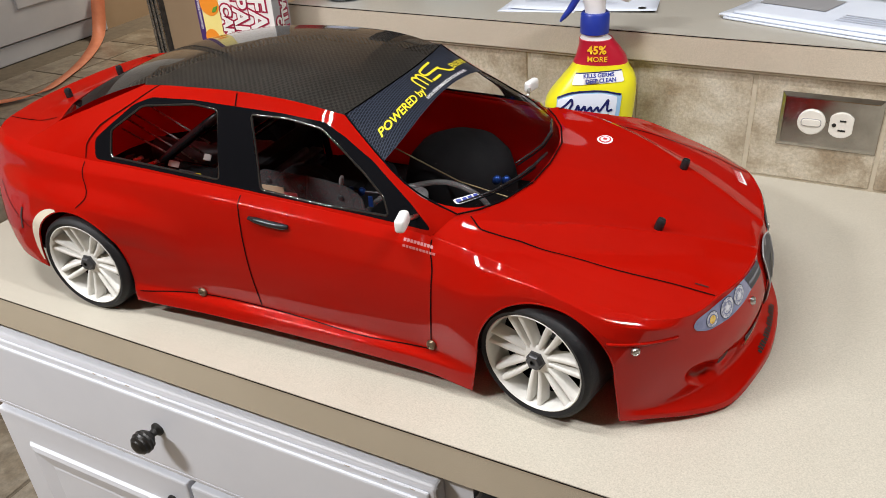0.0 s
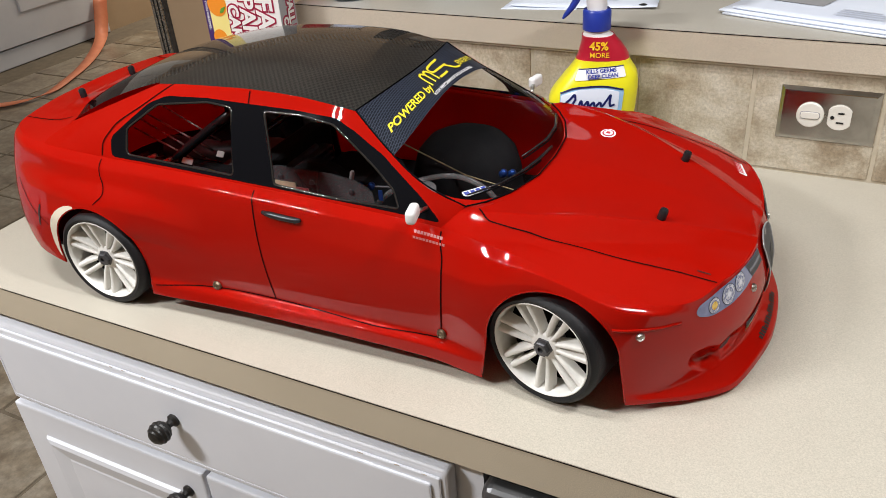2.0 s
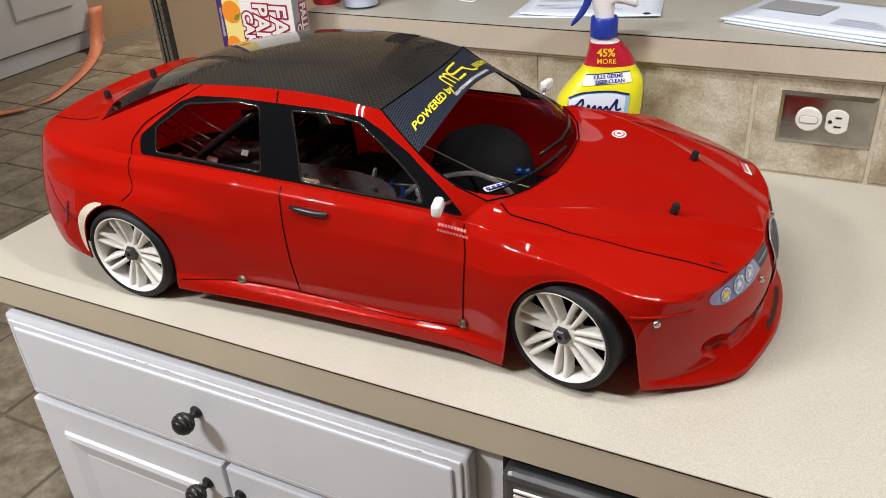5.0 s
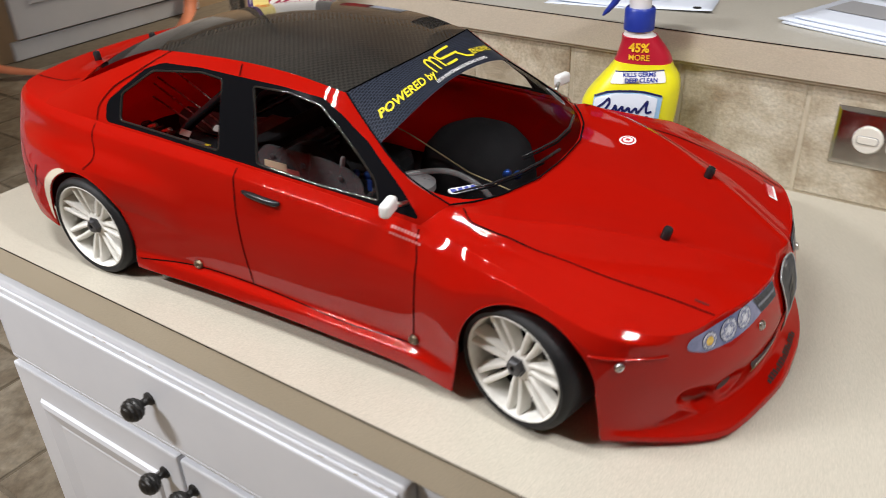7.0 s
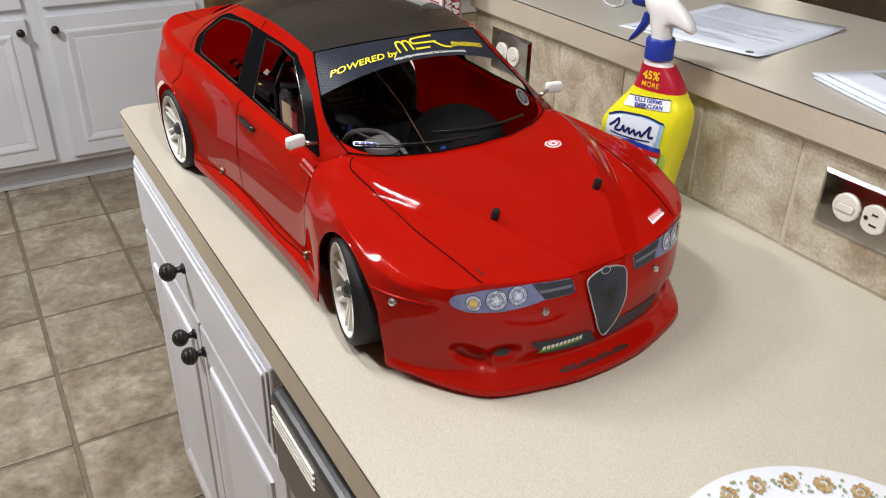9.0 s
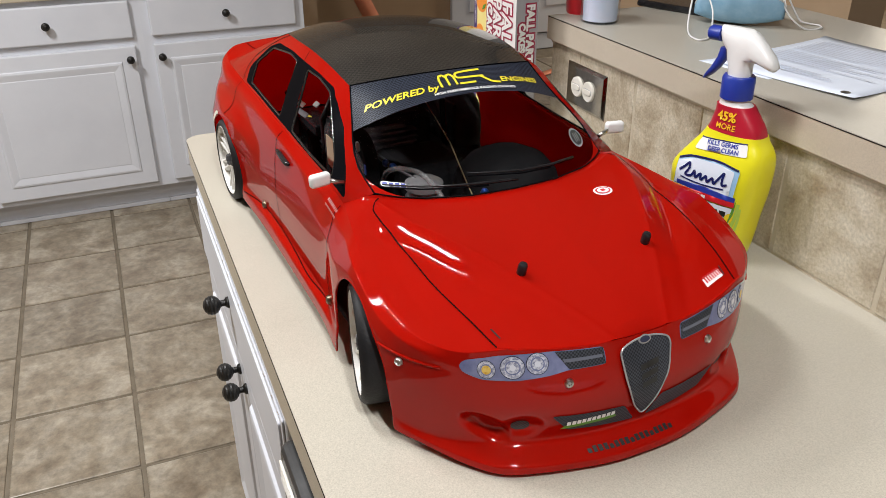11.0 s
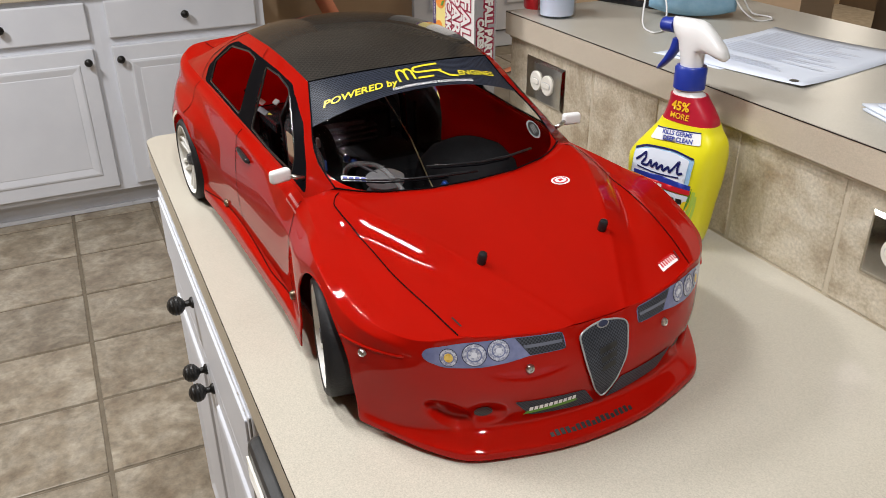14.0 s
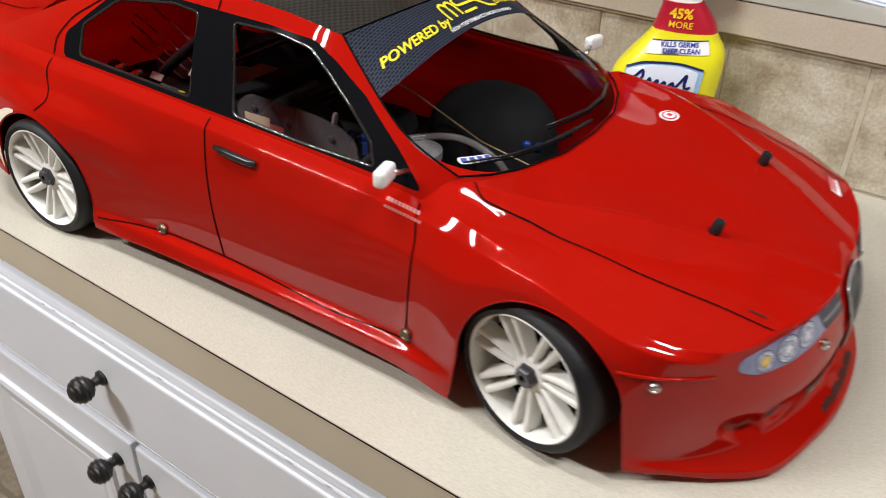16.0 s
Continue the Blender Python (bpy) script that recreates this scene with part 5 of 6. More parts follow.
# No such guard is known: a black sheet added to darken the gap.
for sign in (-1, 1):
    part("wheel_blocker", box_bm((-.606, sign * .1385 - .003, .03), (-.472, sign * .1385 + .003, .115), .002), MATT_BLACK, car, "black sheet added inside the wheel to close the gap")
dome = lathe([(.068, 0), (.068, .025), (.066, .05), (.060, .072), (.046, .088), (.024, .098), (.001, .100)], 40)
part("pull_start_cover", move_bm(dome, pose(-.190, .066, .052)), MATT_BLACK, car, "domed matt black cover", True, 60)
part("seat_block", box_bm((-.36, -.05, .045), (-.265, .06, .115), .018, 3), MATT_BLACK, car)
part("rear_bulkhead", box_bm((-.40, -.10, .045), (-.365, .05, .15), .008, 2), MATT_BLACK, car)
engine = part("engine_block", box_bm((-.44, -.075, .05), (-.36, .01, .14), .006, 2), DARK_METAL, car, "finned alloy engine")
for k in range(8):
    part("cooling_fin", box_bm((-.452, -.085, .075 + .008 * k), (-.35, .02, .078 + .008 * k), .001), DARK_METAL, engine)
part("fan_shroud", move_bm(lathe([(.004, 0), (.044, 0), (.048, .006), (.048, .018), (.035, .024), (.02, .026), (.004, .026)], 28), pose(-.305, -.07, .115, 90, 0, 0)), MATT_BLACK, car, "black ribbed fan shroud", True, 40)
for k in range(9):
    a = radians(40 * k)
    part("shroud_rib", move_bm(box_bm((.012, -.0015, .0255), (.044, .0015, .0285)), pose(-.305, -.07, .115, 90, 0, 0) @ Matrix.Rotation(a, 4, "Z")), MATT_BLACK, car)
# smoky splash plate with its screws and a small label
plate_line = rounded([(-.362, .07), (-.362, .150), (-.348, .1625), (-.275, .1605), (-.245, .156), (-.229, .1475), (-.2245, .129), (-.2245, .07)], .006)
part("splash_plate", move_bm(prism(plate_line, .0025), pose(0, -.1025, 0, 90, 0, 0)), SMOKY, car, "smoky clear splash plate")
for x, z in ((-.340, .150), (-.300, .148), (-.252, .143)):
    part("plate_screw", move_bm(lathe([(.0001, 0), (.0032, 0), (.0032, .0010), (.0015, .0018), (.0001, .0018)], 12, False), pose(x, -.1052, z, 90, 0, 0)), DARK_METAL, car, "", True, 40)
part("plate_label", box_bm((-.352, -.1062, .105), (-.322, -.1056, .145)), CARD_CREAM, car, "torn cream and red label")
part("plate_label", box_bm((-.322, -.1062, .10), (-.306, -.1056, .14)), PINK_INK, car)
part("hose_tag", box_bm((-.2195, -.1056, .138), (-.2145, -.1045, .150), .0004), BLUE_ANODISED, car, "small blue tag on a hose")
part("hose_joint", move_bm(lathe([(.0001, -.011), (.0036, -.011), (.0042, -.004), (.0042, .006), (.0028, .011), (.0001, .011)], 14, False), pose(-.252, -.100, .160, 12, 20, 0) @ Matrix.Scale(.6, 4)), CAN_GREY, car, "grey hose joint", True, 40)
part("filter_can", move_bm(lathe([(.021, 0), (.023, .003), (.023, .012), (.0195, .015), (.0195, .02), (.023, .023), (.023, .03), (.016, .034), (.001, .034)], 28), pose(-.212, -.034, .088)), CAN_GREY, car, "ribbed alloy can", True, 40)
part("fuel_hose", tube(curve([(-.245, -.075, .11), (-.215, -.078, .138), (-.180, -.074, .153), (-.147, -.066, .157), (-.118, -.058, .143), (-.102, -.050, .118)], 30), .0030, 8), HOSE_CLEAR, car, "clear curved hose", True)
part("link_rod", tube([(-.36, .038, .165), (-.25, .02, .145), (-.165, .0, .125), (-.10, -.02, .125)], .0008, 8), BRASS, car, "thin yellow rod", True)
part("link_rod", tube([(-.33, -.085, .150), (-.269, -.059, .126), (-.215, -.04, .12)], .0018, 8), DARK_METAL, car, "", True)
for p in ((-.269, -.059, .126), (-.258, -.054, .124), (-.118, -.004, .135), (-.112, .008, .130)):
    part("ball_joint", move_bm(lathe([(.001, -.006), (.0038, -.004), (.0048, 0), (.0038, .004), (.001, .006)], 12), pose(*p, 20, 35, 0)), BLUE_ANODISED, car, "blue anodised joint", True)
for (x0, y0, z0), (x1, y1, z1) in (((-.695, .05, .127), (-.56, .03, .083)), ((-.685, .05, .138), (-.55, .03, .098)), ((-.665, .06, .150), (-.53, .03, .113)), ((-.69, .04, .112), (-.585, .03, .080))):
    part("stay_rod", tube([(x0, y0, z0), (x1, y1, z1)], .0014, 8), STEEL, car, "thin steel stay", True)
part("roll_bar", tube([(-.375, -.10, .06), (-.38, -.10, .155), (-.385, -.085, .180), (-.39, .06, .180), (-.385, .075, .155), (-.375, .075, .06)], .0045, 8), BLACK_PLASTIC, car, "", True)
part("roll_bar", tube([(-.425, -.055, .200), (-.47, -.045, .172), (-.53, -.035, .132), (-.575, -.02, .10)], .0060, 10), BLACK_PLASTIC, car, "", True)
part("roll_bar", tube([(-.46, .0, .178), (-.50, -.02, .150)], [.009, .005], 10), BLACK_PLASTIC, car, "", True)
part("servo_box", box_bm((-.50, -.10, .06), (-.455, -.06, .135), .004), BLACK_PLASTIC, car)
part("servo_arm", box_bm((-.47, -.105, .125), (-.40, -.075, .140), .003), BLACK_PLASTIC, car)
for x, y, z, w, h, mat_ in ((-.4728, -.10, .150, .012, .0010, WHITE_PLASTIC), (-.429, -.092, .160, .008, .002, IVORY_GREY), (-.452, -.105, .143, .018, .0015, DARK_METAL), (-.441, -.10, .1385, .008, .001, YELLOW_INK)):
    part("tag", move_bm(box_bm((-w / 2, -.004, -h / 2), (w / 2, .004, h / 2), .0006), pose(x, y, z, 35, 18, 25)), mat_, car)
for k in range(5):
    part("plug_pin", move_bm(lathe([(.0001, -.006), (.0035, -.006), (.0035, .004), (.002, .006), (.0001, .006)], 10, False), pose(-.535 + .011 * k, -.10, .150 - .001 * k, 0, 70, 10)), STEEL if k % 2 else BLACK_PLASTIC, car, "", True, 40)
part("exhaust_pipe", tube([(-.40, .05, .09), (-.47, .07, .095), (-.55, .05, .085), (-.64, .05, .085)], [.012, .013, .017, .017], 14), DARK_METAL, car, "", True)
part("axle_bar", tube([(-.007, -.15, .058), (-.007, .15, .058)], .006, 10), DARK_METAL, car)
part("axle_bar", tube([(-.544, -.15, .058), (-.544, .15, .058)], .006, 10), DARK_METAL, car)

# rolled edges of the wheel openings
for sign in (-1, 1):
    for ax, az, aw, ah, slant in ARCHES:
        path = [(ax + aw + (az - z) * slant, z) for z in ((.016, .03, .045) if ax > -.1 else (.028, .045))]
        path += [(ax + aw * math.cos(radians(a)), az + ah * math.sin(radians(a))) for a in range(0, 181, 6)]
        path += [(ax - aw - (az - z) * slant, z) for z in ((.045, .03, .018) if ax > -.1 else (.05,))]
        pts = []
        for x, z in path:
            k = 1.012
            q, n = onto((ax + (x - ax) * k, sign * .3, az + (z - az) * k if z > az else z), (0, -sign, 0), -.0002)
            if q is not None and abs(q.y) > .17:
                pts.append((x, q.y, z))
        part("arch_edge", tube(pts, .0010, 6), RED, body, "", True)


# ---- things on the counter and the ledge ----
def plate_cover(name, x, z, receptacle, label):
    """A chrome plate of two round devices, long side level, on the splash."""
    ob = empty(name, pose(x, DW, z), label=label, category="outlet", group="chrome outlets")
    bm = bmesh.new()
    loops = []
    for inset, out in ((0, 0), (0, .0028), (.0012, .0040), (.0052, .0066), (.0066, .0068)):
        loops.append([bm.verts.new(p) for p in ((inset, -out, inset), (.123 - inset, -out, inset), (.123 - inset, -out, .0755 - inset), (inset, -out, .0755 - inset))])
    for a, c in zip(loops, loops[1:]):
        for k in range(4):
            bm.faces.new((a[k], a[(k + 1) % 4], c[(k + 1) % 4], c[k]))
    bm.faces.new(loops[-1])
    bmesh.ops.recalc_face_normals(bm, faces=bm.faces)
    part("cover_plate", bm, CHROME, ob, "chrome cover plate with its dark reflection put into the colour")
    for k, cx in enumerate((.0405, .0765)):
        if k == 0 or not receptacle:
            disc = move_bm(lathe([(.0172, 0), (.0172, .0028), (.0160, .0040), (.0001, .0042)], 32, False), pose(cx, -.0066, .0385, 90, 0, 0))
            dv = part("device_face", disc, IVORY, ob, "ivory round device", True, 40)
            pill = rounded([(-.0115, -.0045), (.0115, -.0045), (.0115, .0045), (-.0115, .0045)], .0044)
            gap_ = [(x * 1.09, y * 1.2) for x, y in pill]
            part("rocker", move_bm(prism(pill, .0016, .0005), pose(cx, -.0107, .0385, 90, 0, 0)), IVORY, dv)
            part("rocker_gap", move_bm(prism(gap_, .0004), pose(cx, -.0105, .0385, 90, 0, 0)), GREY_INK, dv)
        else:
            face = [(max(-.0142, min(.0142, .0172 * math.cos(t))), .0172 * math.sin(t)) for t in (2 * math.pi * i / 40 for i in range(40))]
            dv = part("device_face", move_bm(prism(face, .0040, .0010), pose(cx, -.0066, .0385, 90, 0, 0)), IVORY, ob, "ivory receptacle face")
            for dx, dz, w, h in ((.0015, .0065, .0075, .0022), (.0015, -.0065, .009, .0022)):
                part("slot", box_bm((cx + dx - w / 2, -.0112, .0385 + dz - h / 2), (cx + dx + w / 2, -.0106, .0385 + dz + h / 2)), BLACK_INK, dv)
            part("slot", move_bm(lathe([(.0001, 0), (.0026, 0), (.0026, .0006), (.0001, .0006)], 12, False), pose(cx - .0085, -.0106, .0385, 90, 0, 0)), BLACK_INK, dv)
    part("plate_screw", move_bm(lathe([(.0001, 0), (.0024, 0), (.0018, .0012), (.0001, .0014)], 10, False), pose(.0585, -.0068, .0385, 90, 0, 0)), CHROME, ob)
    return ob


plate_cover("outlet_plate", .1205, .967, True, "chrome plate with a round switch and a receptacle")
plate_cover("outlet_plate", -.602, .968, False, "chrome plate with two round ivory switches")


# spray bottle
def section(w, d, z, n=36, power=2.6, cx=0.0):
    out = []
    for k in range(n):
        a = 2 * math.pi * k / n
        c, s = math.cos(a), math.sin(a)
        out.append(Vector((cx + w / 2 * math.copysign(abs(c) ** (2 / power), c), d / 2 * math.copysign(abs(s) ** (2 / power), s), z)))
    return out


def skin(sections, cap=True):
    bm = bmesh.new()
    rings = [[bm.verts.new(p) for p in s] for s in sections]
    n = len(rings[0])
    for a, b in zip(rings, rings[1:]):
        for k in range(n):
            bm.faces.new((a[k], a[(k + 1) % n], b[(k + 1) % n], b[k]))
    if cap:
        bm.faces.new(list(reversed(rings[0])))
        bm.faces.new(rings[-1])
    bmesh.ops.recalc_face_normals(bm, faces=bm.faces)
    return bm


# (height, reach to the trigger side, reach to the other side, depth) about the neck's axis
BW = [(0.000, 0.0500, 0.0390, 0.0563), (0.003, 0.0538, 0.0429, 0.0611), (0.010, 0.0559, 0.0451, 0.0640), (0.060, 0.0613, 0.0520, 0.0679), (0.092, 0.0651, 0.0568, 0.0698), (0.104, 0.0651, 0.0578, 0.0698), (0.112, 0.0623, 0.0584, 0.0689), (0.122, 0.0558, 0.0590, 0.0660), (0.133, 0.0474, 0.0587, 0.0611), (0.142, 0.0405, 0.0568, 0.0553), (0.149, 0.0349, 0.0530, 0.0504), (0.155, 0.0307, 0.0487, 0.0466), (0.160, 0.0279, 0.0463, 0.0446), (0.168, 0.0246, 0.0435, 0.0417), (0.180, 0.0214, 0.0353, 0.0388), (0.190, 0.0195, 0.0267, 0.0369), (0.196, 0.0195, 0.0215, 0.0360), (0.198, 0.0170, 0.0170, 0.0340), (0.203, 0.0170, 0.0170, 0.0340)]


def bottle_wd(z):
    """Width, depth and middle of the flask at a height."""
    zs, ls, rs, ds = zip(*BW)
    left, right, deep = (float(pchip([z], zs, c)[0]) for c in (ls, rs, ds))
    return left + right, deep, (right - left) / 2


def bottle_ring(z, grow, n, power):
    w, d, cx = bottle_wd(z)
    return section(w + grow, d + grow, z, n, power, cx)


bottle = empty("spray_bottle", pose(-.121, .587, ZC, 0, 0, 17), label="yellow cleaner spray bottle with blue and white trigger head", category="spray bottle")
zz = [k * .203 / 70 for k in range(71)]
part("flask", skin([bottle_ring(z, 0, 56, 3.4) for z in zz if z <= .1640]), BOTTLE_YELLOW, bottle, "bright yellow plastic flask", True, 50)
part("neck_sleeve", skin([bottle_ring(z, .001, 48, 2.6) for z in zz if z >= .1605 and z <= .1955]), BOTTLE_RED, bottle, "dark red shrink label", True, 50)
part("neck", skin([bottle_ring(z, -.001, 36, 2.0) for z in zz if z >= .189]), WHITE_PLASTIC, bottle, "white neck", True, 50)
collar = lathe([(.0165, .201), (.0192, .202), (.0192, .226), (.0175, .229), (.012, .229)], 40)
for v in collar.verts:
    if .2025 < v.co.z < .2255:
        a = math.atan2(v.co.y, v.co.x)
        v.co.x *= 1 + .02 * math.cos(a * 20)
        v.co.y *= 1 + .02 * math.cos(a * 20)
part("collar", collar, BOTTLE_BLUE, bottle, "blue ribbed collar", True, 50)
head = [section(.030, .028, .228, 32, 2.2), section(.031, .028, .240, 32, 2.4, -.001), section(.036, .028, .250, 32, 2.6, -.002), section(.052, .028, .258, 32, 2.8, .004), section(.076, .028, .264, 32, 3.0, .010), section(.083, .027, .270, 32, 3.2, .010), section(.082, .024, .277, 32, 3.0, .006), section(.066, .018, .283, 32, 2.6, -.003), section(.045, .010, .286, 32, 2.2, -.012)]
hd = skin(head)
for v in hd.verts:
    if v.co.x > .012 and v.co.z > .25:
        v.co.z -= (v.co.x - .012) * .62
for v in hd.verts:
    v.co.x, v.co.y, v.co.z = v.co.x * .9, v.co.y * .92, .228 + (v.co.z - .228) * .95
part("trigger_head", hd, WHITE_PLASTIC, bottle, "white trigger housing", True, 60)
part("nozzle", move_bm(lathe([(.0088, 0), (.0088, .014), (.0075, .0165), (.002, .0168)], 24), pose(-.030, 0, .272, 0, -90, 0) ), BOTTLE_BLUE, bottle, "blue nozzle cap", True, 40)
part("trigger", skin([section(.012, .016, .258, 20, 3.0, -.022), section(.011, .016, .246, 20, 3.0, -.025), section(.010, .015, .232, 20, 3.0, -.033), section(.008, .013, .222, 20, 3.0, -.041), section(.004, .010, .217, 20, 2.4, -.045)]), BOTTLE_BLUE, bottle, "blue trigger lever", True, 60)


def bottle_on(x, z, lift):
    w, d, cx = bottle_wd(z)
    p = 3.4 if z < .1640 else 2.6
    t = min(abs(2 * (x - cx) / w), .985)
    return Vector((x, -d / 2 * (1 - t**p) ** (1 / p) - lift, z))


def bottle_label(name, outline, material, lift, step=.006, label=""):
    co, tris = fill(outline, [], step)
    me = mesh_of(name, [bottle_on(p.x, p.y, lift) for p in co], tris, material)
    return part(name, me, None, bottle, label)


def bottle_text(words, size, x, z, material, lift, tilt=0.0, bold=0.0002):
    me = text_mesh(words, size, bold=bold)
    c, s = math.cos(radians(tilt)), math.sin(radians(tilt))
    remap(me, lambda v: bottle_on(x + v.x * c - v.y * s, z + v.x * s + v.y * c, lift))
    me.materials.append(material)
    return part("label_lettering", me, None, bottle)


BLUE_DARK = shader("navy_ink", (0.008, 0.014, 0.10), 0.35)
bottle_text("45%", .0150, .004, .1825, ORANGE_INK, .0016, 0, .0005)
bottle_text("MORE", .0100, .005, .1705, ORANGE_INK, .0016, 0, .0001)
SKY_INK = shader("pale_blue_ink", (0.30, 0.50, 0.72), 0.35)
bottle_label("claim_panel", rounded([(-.028, .1370), (.042, .1425), (.038, .1565), (-.023, .1515)], .003), WHITE_INK, .0012, label="white claim panel")
bottle_text("KILLS GERMS", .0072, .008, .1503, BLUE_INK, .0018, 4.5)
bottle_text("DEEP CLEAN", .0072, .011, .1437, BLUE_INK, .0018, 4.5)
bottle_label("claim_edge", [(-.023, .1527), (.038, .1577), (.038, .1562), (-.023, .1512)], BLUE_DARK, .0015)
bottle_label("name_panel_edge", rounded([(-.049, .082), (.036, .080), (.040, .126), (.014, .1305), (-.020, .129), (-.047, .120)], .003), SKY_INK, .0010, label="pale blue panel rim")
bottle_label("name_panel", rounded([(-.048, .087), (.031, .085), (.034, .1235), (.014, .1275), (-.020, .1262), (-.046, .117)], .003), PAPER, .0014, label="white name panel with blue strokes")
bottle_label("name_band", [(-.043, .083), (.040, .083), (.040, .0915), (0, .095), (-.043, .0925)], BLUE_INK, .0017)
bottle_label("name_band_red", [(-.043, .079), (.040, .079), (.040, .0855), (0, .087), (-.043, .0865)], RED_INK, .0020)


def bottle_stroke(pts, width, material, lift=.0021):
    c = curve([(a, b, 0) for a, b in pts], len(pts) * 7)
    vs, fs = [], []
    for k in range(len(c)):
        d = c[min(k + 1, len(c) - 1)] - c[max(k - 1, 0)]
        n = np.array((-d[1], d[0])) / (np.hypot(d[0], d[1]) + 1e-9) * width / 2
        vs += [bottle_on(c[k][0] - n[0], c[k][1] - n[1], lift), bottle_on(c[k][0] + n[0], c[k][1] + n[1], lift)]
        if k:
            fs.append((2 * k - 2, 2 * k - 1, 2 * k + 1, 2 * k))
    part("name_stroke", mesh_of("name_stroke", vs, fs, material), None, bottle)


# the name is drawn as plain flowing strokes under a dark arch
bottle_stroke([(-.047, .1195), (-.030, .1270), (-.006, .1302), (.016, .1305), (.039, .1262)], .0022, BLUE_DARK)
bottle_stroke([(-.041, .106), (-.034, .112), (-.027, .119), (-.026, .113), (-.031, .103), (-.022, .104), (-.018, .111), (-.016, .103), (-.009, .110), (-.008, .1025), (-.001, .109), (.001, .1025), (.008, .109), (.010, .1030), (.017, .112), (.022, .119), (.021, .110), (.022, .104), (.028, .106)], .0030, BLUE_DARK)
bottle_stroke([(-.038, .0985), (-.020, .0970), (.002, .0970), (.024, .0990)], .0018, BLUE_DARK)
for k in range(6):
    bottle_label("claim_bar", [(-.044 + .008 * k, .0802), (-.038 + .008 * k, .0802), (-.038 + .008 * k, .0842), (-.044 + .008 * k, .0842)], WHITE_INK, .0024, .02)
bottle_label("lower_panel", rounded([(-.043, .05), (.036, .05), (.039, .077), (-.043, .077)], .004), PAPER, .0009, label="white lower label")
for k in range(7):
    bottle_label("claim_bar", [(-.04 + .0105 * k, .064), (-.032 + .0105 * k, .064), (-.032 + .0105 * k, .071), (-.04 + .0105 * k, .071)], BLACK_INK, .0014, .02)
bottle_label("leaf_print", rounded([(.033, .050), (.037, .072), (.042, .09), (.040, .07)], .002), GREEN_INK, .0016)

LEMON = shader("lemon_print", (0.85, 0.62, 0.02), 0.3)
LIME = shader("pale_green_print", (0.45, 0.62, 0.08), 0.3)
for pts, w, m in (([(.027, .030), (.036, .045), (.042, .066), (.044, .084)], .0035, LIME), ([(.030, .026), (.040, .040), (.0445, .060), (.046, .078)], .0025, LIME), ([(.026, .034), (.034, .052), (.040, .076)], .002, PAPER)):
    bottle_stroke(pts, w, m, .0012)
bottle_label("lemon_print", rounded([(.029, .058), (.037, .056), (.041, .064), (.037, .071), (.031, .067)], .004), LEMON, .0016)
bottle_label("lemon_print", rounded([(.020, .036), (.031, .034), (.035, .042), (.030, .048), (.022, .046)], .004), LEMON, .0016)

# plate with a flower border
china = empty("dinner_plate", pose(.487, .235, ZC), label="white china plate with a brown flower border", category="plate")
part("dish", lathe([(.001, .004), (.075, .004), (.085, .008), (.100, .013), (.131, .0205), (.133, .022), (.131, .0232), (.100, .0165), (.085, .0115), (.075, .007), (.001, .0068)], 96, False), CHINA, china, "", True, 60)
part("foot_ring", lathe([(.070, 0), (.074, 0), (.074, .006), (.070, .006)], 48, False), CHINA, china)


def on_plate(ang, r, lift=.0008):
    z = float(np.interp(r, [.085, .100, .131], [.0115, .0165, .0232]))
    return (r * math.cos(ang), r * math.sin(ang), z + lift)


random.seed(5)


def plate_spot(vs, fs, ca, cr, size, stretch=1.0, n=9):
    o = len(vs)
    for i in range(n):
        q = 2 * math.pi * i / n
        vs.append(on_plate(ca + size * stretch * math.sin(q) / .117, cr + size * math.cos(q), .0007 + .00002 * o))
    fs.append(tuple(range(o, o + n))[::-1])


for k in range(26):
    a0 = 2 * math.pi * k / 26
    vs, fs = [], []
    for petal in range(9):
        r0, t0 = (.0056, 2 * math.pi * petal / 8) if petal else (0, 0)
        plate_spot(vs, fs, a0 + r0 * math.sin(t0) / .116, .116 + r0 * math.cos(t0) + random.uniform(-.0006, .0006), random.uniform(.0020, .0029))
    part("border_flower", mesh_of("border_flower", vs, fs, CHINA_BROWN, False), None, china)
    vs, fs = [], []
    for leaf in range(7):
        plate_spot(vs, fs, a0 + math.pi / 26 + random.uniform(-.055, .055), .116 + random.uniform(-.009, .009), random.uniform(.0009, .0017), random.uniform(.6, 1.6))
    part("border_leaf", mesh_of("border_leaf", vs, fs, CHINA_GREEN, False), None, china)


# boxed cakes
def face_text(parent, words, size, at, ax, ay, material, tilt=0.0, name="box_lettering", shear=0.0):
    me = text_mesh(words, size, 0, "CENTER", shear)
    ax, ay, at = Vector(ax), Vector(ay), Vector(at)
    c, s = math.cos(radians(tilt)), math.sin(radians(tilt))
    remap(me, lambda v: at + ax * (v.x * c - v.y * s) + ay * (v.x * s + v.y * c))
    me.materials.append(material)
    return part(name, me, None, parent)


CARD_WHITE = mottled("carton_white", [(0.72, 0.71, 0.68), (0.78, 0.77, 0.74)], [0.3, 0.7], 10.0, 0.35, 0.05)
CARD_YELLOW = mottled("carton_yellow", [(0.74, 0.62, 0.18), (0.8, 0.70, 0.30)], [0.3, 0.7], 14.0, 0.35, 0.05)
CARD_PURPLE = shader("carton_purple", (0.05, 0.02, 0.12), 0.35)
CARD_ORANGE = shader("carton_orange", (0.75, 0.25, 0.02), 0.35)
CARD_MAROON = shader("carton_maroon", (0.32, 0.01, 0.05), 0.35)
